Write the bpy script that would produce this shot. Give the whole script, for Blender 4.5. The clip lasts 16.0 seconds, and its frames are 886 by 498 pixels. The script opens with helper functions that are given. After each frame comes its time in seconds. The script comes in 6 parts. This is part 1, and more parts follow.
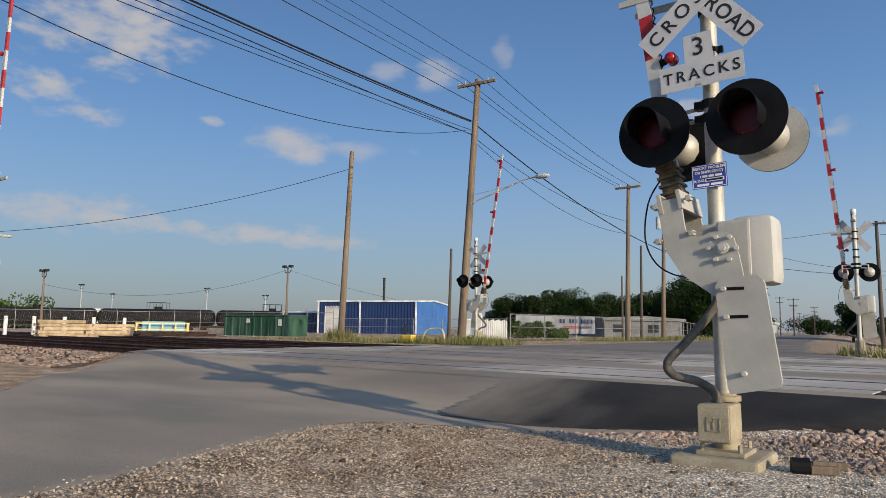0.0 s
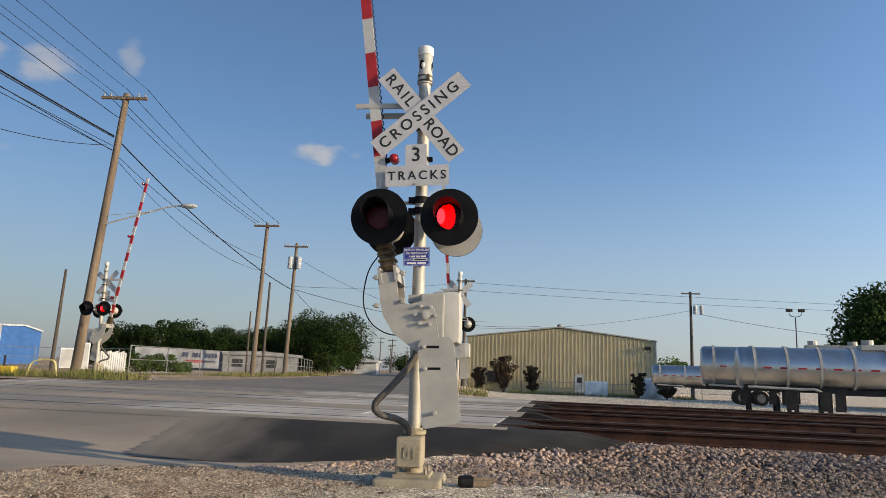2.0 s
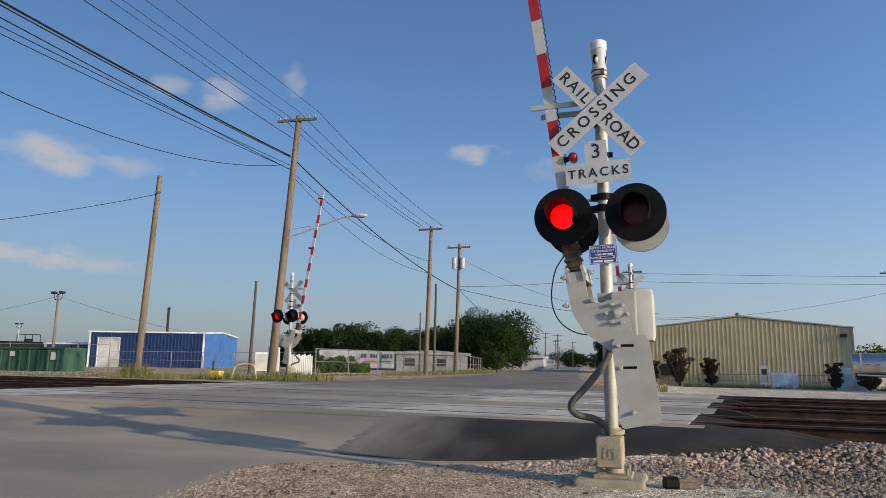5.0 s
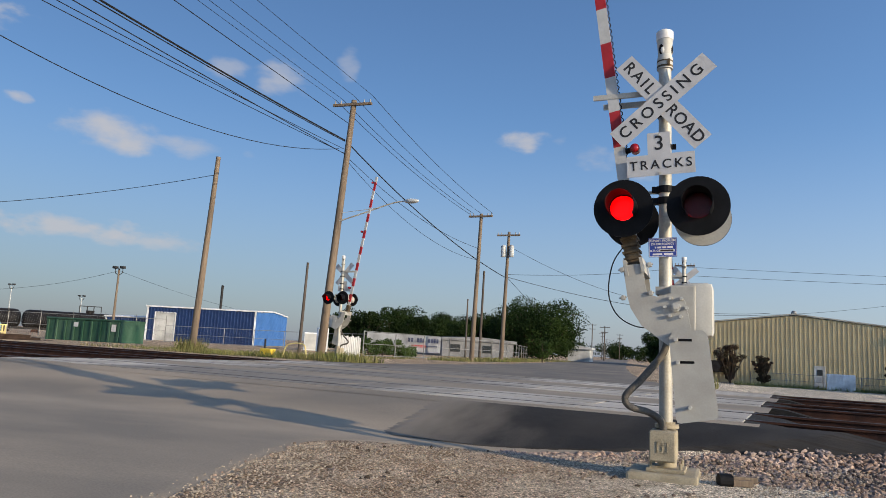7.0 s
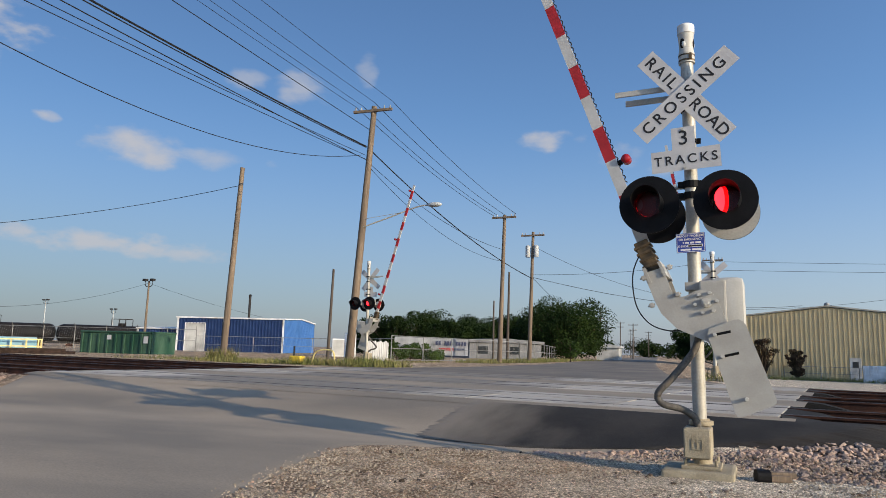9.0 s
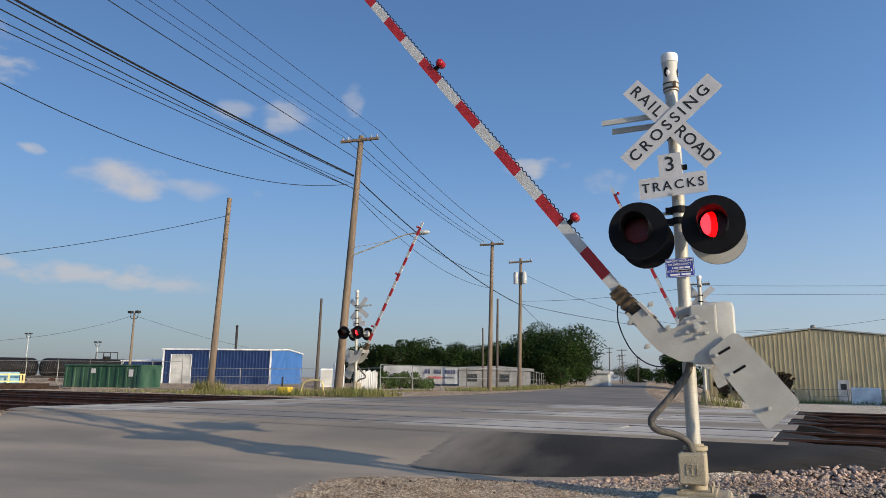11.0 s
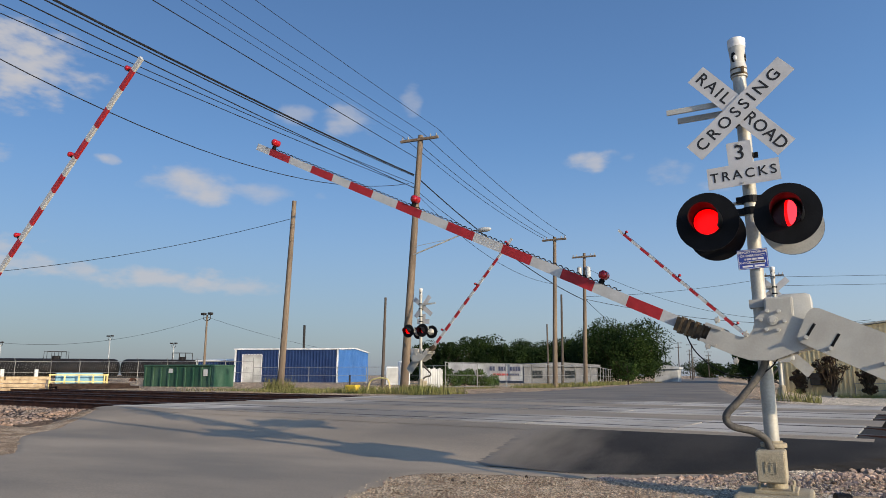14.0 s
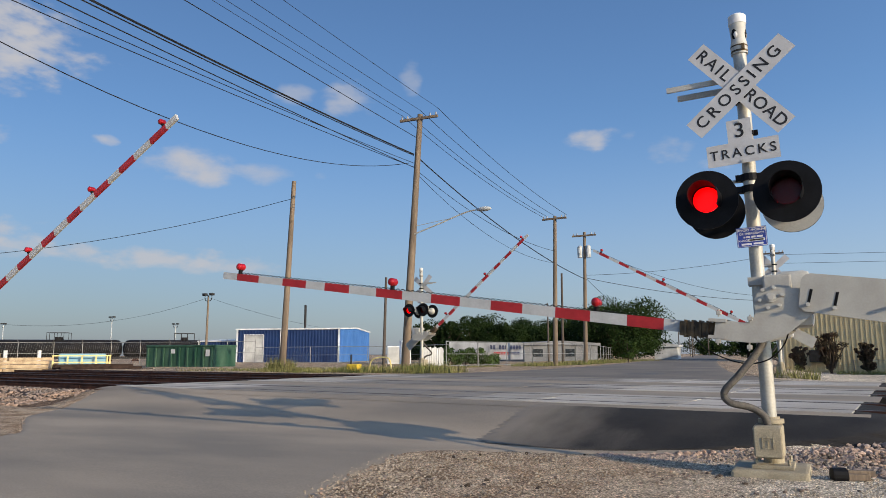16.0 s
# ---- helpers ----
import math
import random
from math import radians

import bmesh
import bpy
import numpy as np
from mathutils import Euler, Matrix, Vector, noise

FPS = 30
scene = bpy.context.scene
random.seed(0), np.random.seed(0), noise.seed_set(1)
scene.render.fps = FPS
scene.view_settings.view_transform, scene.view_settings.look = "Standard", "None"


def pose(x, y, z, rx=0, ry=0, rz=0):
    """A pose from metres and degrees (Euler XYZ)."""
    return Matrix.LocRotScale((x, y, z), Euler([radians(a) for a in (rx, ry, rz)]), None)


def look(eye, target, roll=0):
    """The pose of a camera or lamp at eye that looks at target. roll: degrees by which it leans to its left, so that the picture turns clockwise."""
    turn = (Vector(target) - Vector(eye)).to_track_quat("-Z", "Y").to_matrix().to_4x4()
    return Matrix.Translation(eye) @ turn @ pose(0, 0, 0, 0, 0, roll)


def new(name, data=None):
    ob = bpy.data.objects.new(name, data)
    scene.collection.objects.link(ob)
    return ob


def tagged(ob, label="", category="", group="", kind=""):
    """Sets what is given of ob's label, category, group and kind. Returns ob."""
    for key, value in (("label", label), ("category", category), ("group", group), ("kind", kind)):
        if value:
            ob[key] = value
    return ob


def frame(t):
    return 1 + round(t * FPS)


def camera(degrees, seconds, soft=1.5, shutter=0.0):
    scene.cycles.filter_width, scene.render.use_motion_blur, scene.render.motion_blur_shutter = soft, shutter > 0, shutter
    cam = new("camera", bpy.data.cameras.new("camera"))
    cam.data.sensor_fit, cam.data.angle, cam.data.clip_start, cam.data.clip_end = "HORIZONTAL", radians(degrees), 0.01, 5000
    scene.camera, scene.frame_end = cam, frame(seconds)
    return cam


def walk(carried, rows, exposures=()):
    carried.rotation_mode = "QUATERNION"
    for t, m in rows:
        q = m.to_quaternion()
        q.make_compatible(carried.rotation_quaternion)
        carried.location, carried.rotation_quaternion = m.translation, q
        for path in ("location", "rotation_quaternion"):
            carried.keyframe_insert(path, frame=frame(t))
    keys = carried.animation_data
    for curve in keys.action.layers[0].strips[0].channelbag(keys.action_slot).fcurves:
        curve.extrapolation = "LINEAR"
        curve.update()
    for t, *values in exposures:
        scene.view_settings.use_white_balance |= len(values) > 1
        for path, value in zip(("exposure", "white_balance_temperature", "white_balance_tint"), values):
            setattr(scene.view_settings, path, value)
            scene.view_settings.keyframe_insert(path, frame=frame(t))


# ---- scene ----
cam = camera(64.8, 16.0, soft=0.6)
PATH = [
    (0, (1.515, -5.864, 1.037), (0.339, -4.262, 1.264), 0.7),
    (0.5, (1.153, -6.405, 1.078), (0.249, -4.621, 1.038), -5.4),
    (1, (0.96, -6.603, 1.143), (0.482, -4.673, 1.359), -0.3),
    (1.5, (0.893, -6.93, 1.159), (0.732, -4.96, 1.466), 0.5),
    (2, (0.918, -7.216, 1.125), (0.729, -5.255, 1.472), 2.1),
    (2.5, (0.944, -7.3, 1.159), (1.481, -5.39, 1.406), 8.2),
    (3, (0.764, -7.446, 1.151), (0.945, -5.475, 1.443), 1.6),
    (3.5, (0.66, -7.371, 1.172), (0.219, -5.453, 1.529), -1.0),
    (4, (0.668, -7.371, 1.141), (0.032, -5.508, 1.495), 0.9),
    (4.2, (0.687, -7.342, 1.157), (0.064, -5.473, 1.502), 0.8),
    (6.5, (0.582, -7.391, 1.17), (-0.132, -5.545, 1.461), 2.4),
    (7, (0.582, -7.443, 1.16), (-0.176, -5.614, 1.442), 3.1),
    (7.5, (0.587, -7.488, 1.154), (-0.174, -5.666, 1.475), 2.0),
    (8, (0.579, -7.475, 1.147), (-0.196, -5.661, 1.48), 2.0),
    (8.5, (0.573, -7.498, 1.143), (-0.209, -5.684, 1.452), 1.8),
    (9, (0.571, -7.478, 1.158), (-0.25, -5.677, 1.445), 1.5),
    (11.5, (0.54, -7.507, 1.162), (-0.242, -5.705, 1.537), 0.4),
    (12, (0.547, -7.51, 1.159), (-0.306, -5.731, 1.486), 1.0),
    (12.5, (0.572, -7.542, 1.132), (-0.267, -5.755, 1.45), 1.2),
    (13, (0.562, -7.463, 1.166), (-0.284, -5.682, 1.503), -0.4),
    (13.5, (0.545, -7.502, 1.165), (-0.342, -5.747, 1.53), -0.1),
    (14, (0.528, -7.524, 1.162), (-0.415, -5.796, 1.519), 0.1),
    (14.5, (0.571, -7.565, 1.143), (-0.354, -5.823, 1.473), 1.5),
    (15, (0.549, -7.555, 1.161), (-0.371, -5.807, 1.471), 0.6),
    (15.5, (0.555, -7.572, 1.161), (-0.402, -5.842, 1.467), 0.8),
    (16, (0.542, -7.541, 1.158), (-0.406, -5.806, 1.457), -0.2),
]
walk(cam, [(t, look(eye, target, roll)) for t, eye, target, roll in PATH], exposures=[(0, -0.08, 6550, 10), (0.5, -0.08, 6600, 10), (1.5, 0.02, 6700, 10), (2.5, 0.04, 7300, 10), (3.0, -0.12, 6900, 10), (3.5, -0.22, 6500, 10), (4.2, -0.16, 6500, 10), (6.3, 0.05, 6480, 10), (16, 0.05, 6450, 10)])

# ---- light ----
SUN_EL, SUN_AZ = 15.6, (0.962, -0.272)
world = bpy.data.worlds.new("sky")
scene.world = world
world.use_nodes = True
wn, wl = world.node_tree.nodes, world.node_tree.links
sky = wn.new("ShaderNodeTexSky")
sky.sky_type = "NISHITA"
sky.sun_disc = False
sky.sun_elevation = radians(SUN_EL)
sky.sun_rotation = math.atan2(SUN_AZ[0], SUN_AZ[1])
sky.air_density, sky.dust_density, sky.ozone_density = 1.0, 1.0, 2.2
back = wn["Background"]
back.inputs["Strength"].default_value = 0.1

# thin fair-weather clouds as part of the sky
tc = wn.new("ShaderNodeTexCoord")
sep = wn.new("ShaderNodeSeparateXYZ")
wl.new(tc.outputs["Generated"], sep.inputs[0])


def cloud(azimuth, elevation, width, height, seed, amount):
    """A patch of cumulus round a direction of the sky; degrees."""
    d = Vector((math.sin(radians(azimuth)) * math.cos(radians(elevation)), math.cos(radians(azimuth)) * math.cos(radians(elevation)), math.sin(radians(elevation))))
    right = Vector((d.y, -d.x, 0)).normalized()
    up = right.cross(d)
    terms = []
    for axis, size in ((right, width), (up, height)):
        dot = wn.new("ShaderNodeVectorMath")
        dot.operation = "DOT_PRODUCT"
        wl.new(tc.outputs["Generated"], dot.inputs[0])
        dot.inputs[1].default_value = axis
        off = wn.new("ShaderNodeMath")
        off.operation = "MULTIPLY_ADD"
        wl.new(dot.outputs["Value"], off.inputs[0])
        off.inputs[1].default_value = 1 / math.sin(radians(size))
        off.inputs[2].default_value = -axis.dot(d) / math.sin(radians(size))
        sq = wn.new("ShaderNodeMath")
        sq.operation = "POWER"
        ab = wn.new("ShaderNodeMath")
        ab.operation = "ABSOLUTE"
        wl.new(off.outputs[0], ab.inputs[0])
        wl.new(ab.outputs[0], sq.inputs[0])
        sq.inputs[1].default_value = 2
        terms.append(sq)
    add = wn.new("ShaderNodeMath")
    wl.new(terms[0].outputs[0], add.inputs[0])
    wl.new(terms[1].outputs[0], add.inputs[1])
    ns = wn.new("ShaderNodeTexNoise")
    ns.inputs["Scale"].default_value = 16 + seed
    ns.inputs["Detail"].default_value = 7
    mp = wn.new("ShaderNodeMapping")
    mp.inputs["Location"].default_value = (seed * 3.1, seed, 0)
    mp.inputs["Scale"].default_value = (1, 1, 2.2)
    wl.new(tc.outputs["Generated"], mp.inputs[0])
    wl.new(mp.outputs[0], ns.inputs["Vector"])
    mad = wn.new("ShaderNodeMath")
    mad.operation = "MULTIPLY_ADD"
    wl.new(ns.outputs["Fac"], mad.inputs[0])
    mad.inputs[1].default_value = -3.6
    wl.new(add.outputs[0], mad.inputs[2])
    ramp = wn.new("ShaderNodeMapRange")
    ramp.interpolation_type = "SMOOTHSTEP"
    wl.new(mad.outputs[0], ramp.inputs["Value"])
    ramp.inputs["From Min"].default_value, ramp.inputs["From Max"].default_value = -0.75, -2.3
    ramp.inputs["To Min"].default_value, ramp.inputs["To Max"].default_value = 0, amount
    return ramp


def blend_sky(patches):
    tint = wn.new("ShaderNodeMix")
    tint.data_type, tint.blend_type = "RGBA", "MULTIPLY"
    tint.inputs["Factor"].default_value = 1
    wl.new(sky.outputs[0], tint.inputs["A"])
    tint.inputs["B"].default_value = (0.80, 0.97, 1.18, 1)
    # brighter towards the sun, pale with haze towards the horizon
    glow_dot = wn.new("ShaderNodeVectorMath")
    glow_dot.operation = "DOT_PRODUCT"
    wl.new(tc.outputs["Generated"], glow_dot.inputs[0])
    glow_dot.inputs[1].default_value = (SUN_AZ[0], SUN_AZ[1], 0)
    gain = wn.new("ShaderNodeMapRange")
    gain.inputs["From Min"].default_value, gain.inputs["From Max"].default_value = -0.95, 1.0
    gain.inputs["To Min"].default_value, gain.inputs["To Max"].default_value = 1.0, 2.5
    wl.new(glow_dot.outputs["Value"], gain.inputs["Value"])
    haze = wn.new("ShaderNodeMapRange")
    haze.interpolation_type = "SMOOTHSTEP"
    haze.inputs["From Min"].default_value, haze.inputs["From Max"].default_value = 0.34, -0.06
    haze.inputs["To Min"].default_value, haze.inputs["To Max"].default_value = 0.0, 0.72
    wl.new(sep.outputs["Z"], haze.inputs["Value"])
    pale = wn.new("ShaderNodeMix")
    pale.data_type = "RGBA"
    wl.new(haze.outputs[0], pale.inputs["Factor"])
    wl.new(tint.outputs["Result"], pale.inputs["A"])
    pale.inputs["B"].default_value = (2.65, 2.85, 3.45, 1)
    scaled = wn.new("ShaderNodeVectorMath")
    scaled.operation = "SCALE"
    wl.new(pale.outputs["Result"], scaled.inputs[0])
    wl.new(gain.outputs[0], scaled.inputs["Scale"])
    colour = scaled.outputs[0]
    for patch in patches:
        mix = wn.new("ShaderNodeMix")
        mix.data_type = "RGBA"
        wl.new(patch.outputs[0], mix.inputs["Factor"])
        wl.new(colour, mix.inputs["A"])
        mix.inputs["B"].default_value = (5.3, 5.2, 5.35, 1)
        colour = mix.outputs["Result"]
    wl.new(colour, back.inputs["Color"])


CLOUDS = [
    (-49.5, 14.4, 4.54, 1.62, 1, 0.76),
    (-43.5, 14.4, 2.4, 1.04, 2, 0.47),
    (-38.9, 14.4, 0.75, 0.46, 3, 0.28),
    (-36.5, 20.6, 2.4, 1.74, 4, 0.52),
    (-41.1, 20.7, 1.87, 0.93, 5, 0.38),
    (-31.4, 22.3, 0.85, 1.62, 6, 0.28),
    (-16.1, 17.1, 2.4, 0.93, 7, 0.71),
    (-13.1, 17.2, 0.75, 0.58, 8, 0.28),
    (-9.9, 15.8, 1.87, 1.04, 9, 0.28),
    (-55.1, 15.8, 0.75, 0.46, 10, 0.43),
    (-50.8, 7.3, 8.0, 0.93, 11, 0.66),
    (-45.6, 6.8, 4.27, 0.7, 12, 0.43),
    (-62.7, 21.5, 6.4, 3.19, 13, 0.71),
    (-67.6, 16.9, 3.2, 1.28, 14, 0.81),
    (-64.2, 15.3, 2.67, 1.04, 15, 0.66),
    (-64.9, 8.2, 6.94, 1.51, 16, 0.57),
    (-6.3, 14.7, 1.6, 0.7, 17, 0.33),
    (-61.8, 23.2, 2.13, 1.74, 18, 0.81),
    (-61.3, 20.9, 1.87, 1.62, 19, 0.71),
    (-55.6, 15.8, 0.75, 0.46, 20, 0.38),
    (42.3, 15.3, 0.64, 0.35, 21, 0.28),
    (-59.9, 7.6, 6.4, 0.7, 22, 0.47),
]
blend_sky([cloud(*c[:5], 0.12 + 0.95 * c[5]) for c in CLOUDS])

sun = new("sun", bpy.data.lights.new("sun", "SUN"))
sun.data.energy = 5.0
sun.data.angle = radians(0.6)
sun.data.color = (1.0, 0.82, 0.58)
ce = math.cos(radians(SUN_EL))
sun.matrix_world = look((SUN_AZ[0] * ce * 50, SUN_AZ[1] * ce * 50, math.sin(radians(SUN_EL)) * 50), (0, 0, 0))


# ---- materials ----
def mat(name, col, rough=0.6, metal=0.0, var=0.25, scale=3.0, fine=40.0, bump=0.15, col2=None, coat=0.0, per_object=0.0, stretch=(1, 1, 1), amount=0.5, dist=0.01, spec=0.3):
    """A surface with wear at two scales: a broad blotch that leads from col to col2, and a fine grain with relief."""
    m = bpy.data.materials.new(name)
    m.use_nodes = True
    n, l = m.node_tree.nodes, m.node_tree.links
    b = n["Principled BSDF"]
    b.inputs["Metallic"].default_value = metal
    b.inputs["Specular IOR Level"].default_value = spec
    if coat:
        b.inputs["Coat Weight"].default_value = coat
    t = n.new("ShaderNodeTexCoord")
    mp = n.new("ShaderNodeMapping")
    mp.inputs["Scale"].default_value = stretch
    l.new(t.outputs["Object"], mp.inputs[0])
    broad, grain = n.new("ShaderNodeTexNoise"), n.new("ShaderNodeTexNoise")
    for tex, s, d in ((broad, scale, 6), (grain, fine, 4)):
        l.new(mp.outputs[0], tex.inputs["Vector"])
        tex.inputs["Scale"].default_value = s
        tex.inputs["Detail"].default_value = d
    col2 = col2 or [c * 0.6 for c in col]
    r = n.new("ShaderNodeMapRange")
    r.inputs["From Min"].default_value, r.inputs["From Max"].default_value = 0.38, 0.66
    r.inputs["To Max"].default_value = amount * 2
    l.new(broad.outputs["Fac"], r.inputs["Value"])
    mix = n.new("ShaderNodeMix")
    mix.data_type = "RGBA"
    l.new(r.outputs[0], mix.inputs["Factor"])
    mix.inputs["A"].default_value, mix.inputs["B"].default_value = (*col, 1), (*col2, 1)
    hsv = n.new("ShaderNodeHueSaturation")
    l.new(mix.outputs["Result"], hsv.inputs["Color"])
    gr = n.new("ShaderNodeMapRange")
    gr.inputs["From Min"].default_value, gr.inputs["From Max"].default_value = 0.25, 0.75
    gr.inputs["To Min"].default_value, gr.inputs["To Max"].default_value = 1 - var, 1 + var
    l.new(grain.outputs["Fac"], gr.inputs["Value"])
    value = gr.outputs[0]
    if per_object:
        info = n.new("ShaderNodeObjectInfo")
        geo = n.new("ShaderNodeNewGeometry")
        both = n.new("ShaderNodeMath")
        l.new(info.outputs["Random"], both.inputs[0])
        l.new(geo.outputs["Random Per Island"], both.inputs[1])
        sh = n.new("ShaderNodeMapRange")
        sh.inputs["From Max"].default_value = 2
        sh.inputs["To Min"].default_value, sh.inputs["To Max"].default_value = 1 - per_object, 1 + per_object
        l.new(both.outputs[0], sh.inputs["Value"])
        mul = n.new("ShaderNodeMath")
        mul.operation = "MULTIPLY"
        l.new(value, mul.inputs[0])
        l.new(sh.outputs[0], mul.inputs[1])
        value = mul.outputs[0]
    l.new(value, hsv.inputs["Value"])
    l.new(hsv.outputs[0], b.inputs["Base Color"])
    rr = n.new("ShaderNodeMapRange")
    rr.inputs["To Min"].default_value, rr.inputs["To Max"].default_value = max(0.03, rough - 0.12), min(1, rough + 0.12)
    l.new(broad.outputs["Fac"], rr.inputs["Value"])
    l.new(rr.outputs[0], b.inputs["Roughness"])
    if bump:
        bp = n.new("ShaderNodeBump")
        bp.inputs["Strength"].default_value = bump
        bp.inputs["Distance"].default_value = dist
        l.new(grain.outputs["Fac"], bp.inputs["Height"])
        l.new(bp.outputs[0], b.inputs["Normal"])
    return m


def glow(name, col, strength):
    m = bpy.data.materials.new(name)
    m.use_nodes = True
    b = m.node_tree.nodes["Principled BSDF"]
    b.inputs["Base Color"].default_value = (*col, 1)
    b.inputs["Emission Color"].default_value = (*col, 1)
    b.inputs["Emission Strength"].default_value = strength
    return m


def red_glass():
    m = bpy.data.materials.new("red_lens_glass")
    m.use_nodes = True
    n, l = m.node_tree.nodes, m.node_tree.links
    tr, gl, mx = n.new("ShaderNodeBsdfTransparent"), n.new("ShaderNodeBsdfGlossy"), n.new("ShaderNodeMixShader")
    tr.inputs[0].default_value = (0.85, 0.09, 0.08, 1)
    gl.inputs["Roughness"].default_value = 0.25
    mx.inputs[0].default_value = 0.022
    l.new(tr.outputs[0], mx.inputs[1])
    l.new(gl.outputs[0], mx.inputs[2])
    l.new(mx.outputs[0], n["Material Output"].inputs[0])
    return m




def ground_mat():
    """Trodden soil that turns to pale gravel: single grit grains, damp brown blotches and fine relief."""
    m = bpy.data.materials.new("dusty_gravel_ground")
    m.use_nodes = True
    n, l = m.node_tree.nodes, m.node_tree.links
    b = n["Principled BSDF"]
    b.inputs["Roughness"].default_value = 0.95
    b.inputs["Specular IOR Level"].default_value = 0.08
    t = n.new("ShaderNodeTexCoord")

    def noise(scale, detail):
        x = n.new("ShaderNodeTexNoise")
        x.inputs["Scale"].default_value, x.inputs["Detail"].default_value = scale, detail
        l.new(t.outputs["Object"], x.inputs["Vector"])
        return x.outputs["Fac"]

    def ramp(v, a, c, lo=0.0, hi=1.0):
        x = n.new("ShaderNodeMapRange")
        for k, val in (("From Min", a), ("From Max", c), ("To Min", lo), ("To Max", hi)):
            x.inputs[k].default_value = val
        l.new(v, x.inputs["Value"])
        return x.outputs[0]

    def math_node(op, a, c):
        x = n.new("ShaderNodeMath")
        x.operation = op
        for k, v in ((0, a), (1, c)):
            if isinstance(v, float):
                x.inputs[k].default_value = v
            else:
                l.new(v, x.inputs[k])
        return x.outputs[0]

    def blend(fac, a, c):
        x = n.new("ShaderNodeMix")
        x.data_type = "RGBA"
        l.new(fac, x.inputs["Factor"])
        for k, v in (("A", a), ("B", c)):
            if isinstance(v, tuple):
                x.inputs[k].default_value = (*v, 1)
            else:
                l.new(v, x.inputs[k])
        return x.outputs["Result"]

    sep = n.new("ShaderNodeSeparateXYZ")
    l.new(t.outputs["Object"], sep.inputs[0])
    broad = noise(0.7, 6)
    # brown soil where the cars turn, loose pale gravel beside the mast
    side = ramp(math_node("ADD", sep.outputs["X"], math_node("MULTIPLY", broad, 3.0)), 0.0, 1.9)
    soil = blend(ramp(noise(2.3, 6), 0.4, 0.64), (0.34, 0.235, 0.15), (0.56, 0.43, 0.30))
    grit = blend(ramp(noise(4.0, 5), 0.38, 0.62), (0.52, 0.435, 0.325), (0.72, 0.62, 0.48))
    ground = blend(side, soil, grit)
    cells = n.new("ShaderNodeTexVoronoi")
    cells.inputs["Scale"].default_value = 52
    l.new(t.outputs["Object"], cells.inputs["Vector"])
    cs = n.new("ShaderNodeSeparateColor")
    l.new(cells.outputs["Color"], cs.inputs[0])
    gap = ramp(cells.outputs["Distance"], 0.2, 0.65, 1.0, 0.35)
    value = math_node("MULTIPLY", math_node("MULTIPLY", ramp(cs.outputs[0], 0.0, 1.0, 0.55, 1.75), gap), ramp(noise(22, 5), 0.3, 0.7, 0.85, 1.75))
    hsv = n.new("ShaderNodeHueSaturation")
    l.new(ground, hsv.inputs["Color"])
    l.new(value, hsv.inputs["Value"])
    l.new(hsv.outputs[0], b.inputs["Base Color"])
    bp = n.new("ShaderNodeBump")
    bp.inputs["Strength"].default_value, bp.inputs["Distance"].default_value = 1.0, 0.02
    l.new(math_node("ADD", math_node("MULTIPLY", gap, 0.6), noise(14, 6)), bp.inputs["Height"])
    l.new(bp.outputs[0], b.inputs["Normal"])
    return m


def patch_mat():
    """Fresh black asphalt, worn grey towards the wheel paths of the road."""
    m = mat("fresh_dark_asphalt", (0.028, 0.026, 0.024), 0.92, var=0.4, scale=1.1, fine=90, bump=0.5, col2=(0.05, 0.045, 0.04), spec=0.12)
    n, l = m.node_tree.nodes, m.node_tree.links
    t = n.new("ShaderNodeTexCoord")
    sep = n.new("ShaderNodeSeparateXYZ")
    l.new(t.outputs["Object"], sep.inputs[0])
    ns = n.new("ShaderNodeTexNoise")
    ns.inputs["Scale"].default_value, ns.inputs["Detail"].default_value = 1.6, 6
    mp = n.new("ShaderNodeMapping")
    mp.inputs["Scale"].default_value = (1, 0.35, 1)
    l.new(t.outputs["Object"], mp.inputs[0])
    l.new(mp.outputs[0], ns.inputs["Vector"])
    mad = n.new("ShaderNodeMath")
    mad.operation = "MULTIPLY_ADD"
    l.new(ns.outputs["Fac"], mad.inputs[0])
    mad.inputs[1].default_value = 2.4
    l.new(sep.outputs["X"], mad.inputs[2])
    r = n.new("ShaderNodeMapRange")
    r.inputs["From Min"].default_value, r.inputs["From Max"].default_value = -2.5, -0.7
    l.new(mad.outputs[0], r.inputs["Value"])
    mix = n.new("ShaderNodeMix")
    mix.data_type = "RGBA"
    l.new(r.outputs[0], mix.inputs["Factor"])
    mix.inputs["A"].default_value = (0.245, 0.208, 0.164, 1)
    b = n["Principled BSDF"]
    l.new(b.inputs["Base Color"].links[0].from_socket, mix.inputs["B"])
    l.new(mix.outputs["Result"], b.inputs["Base Color"])
    return m


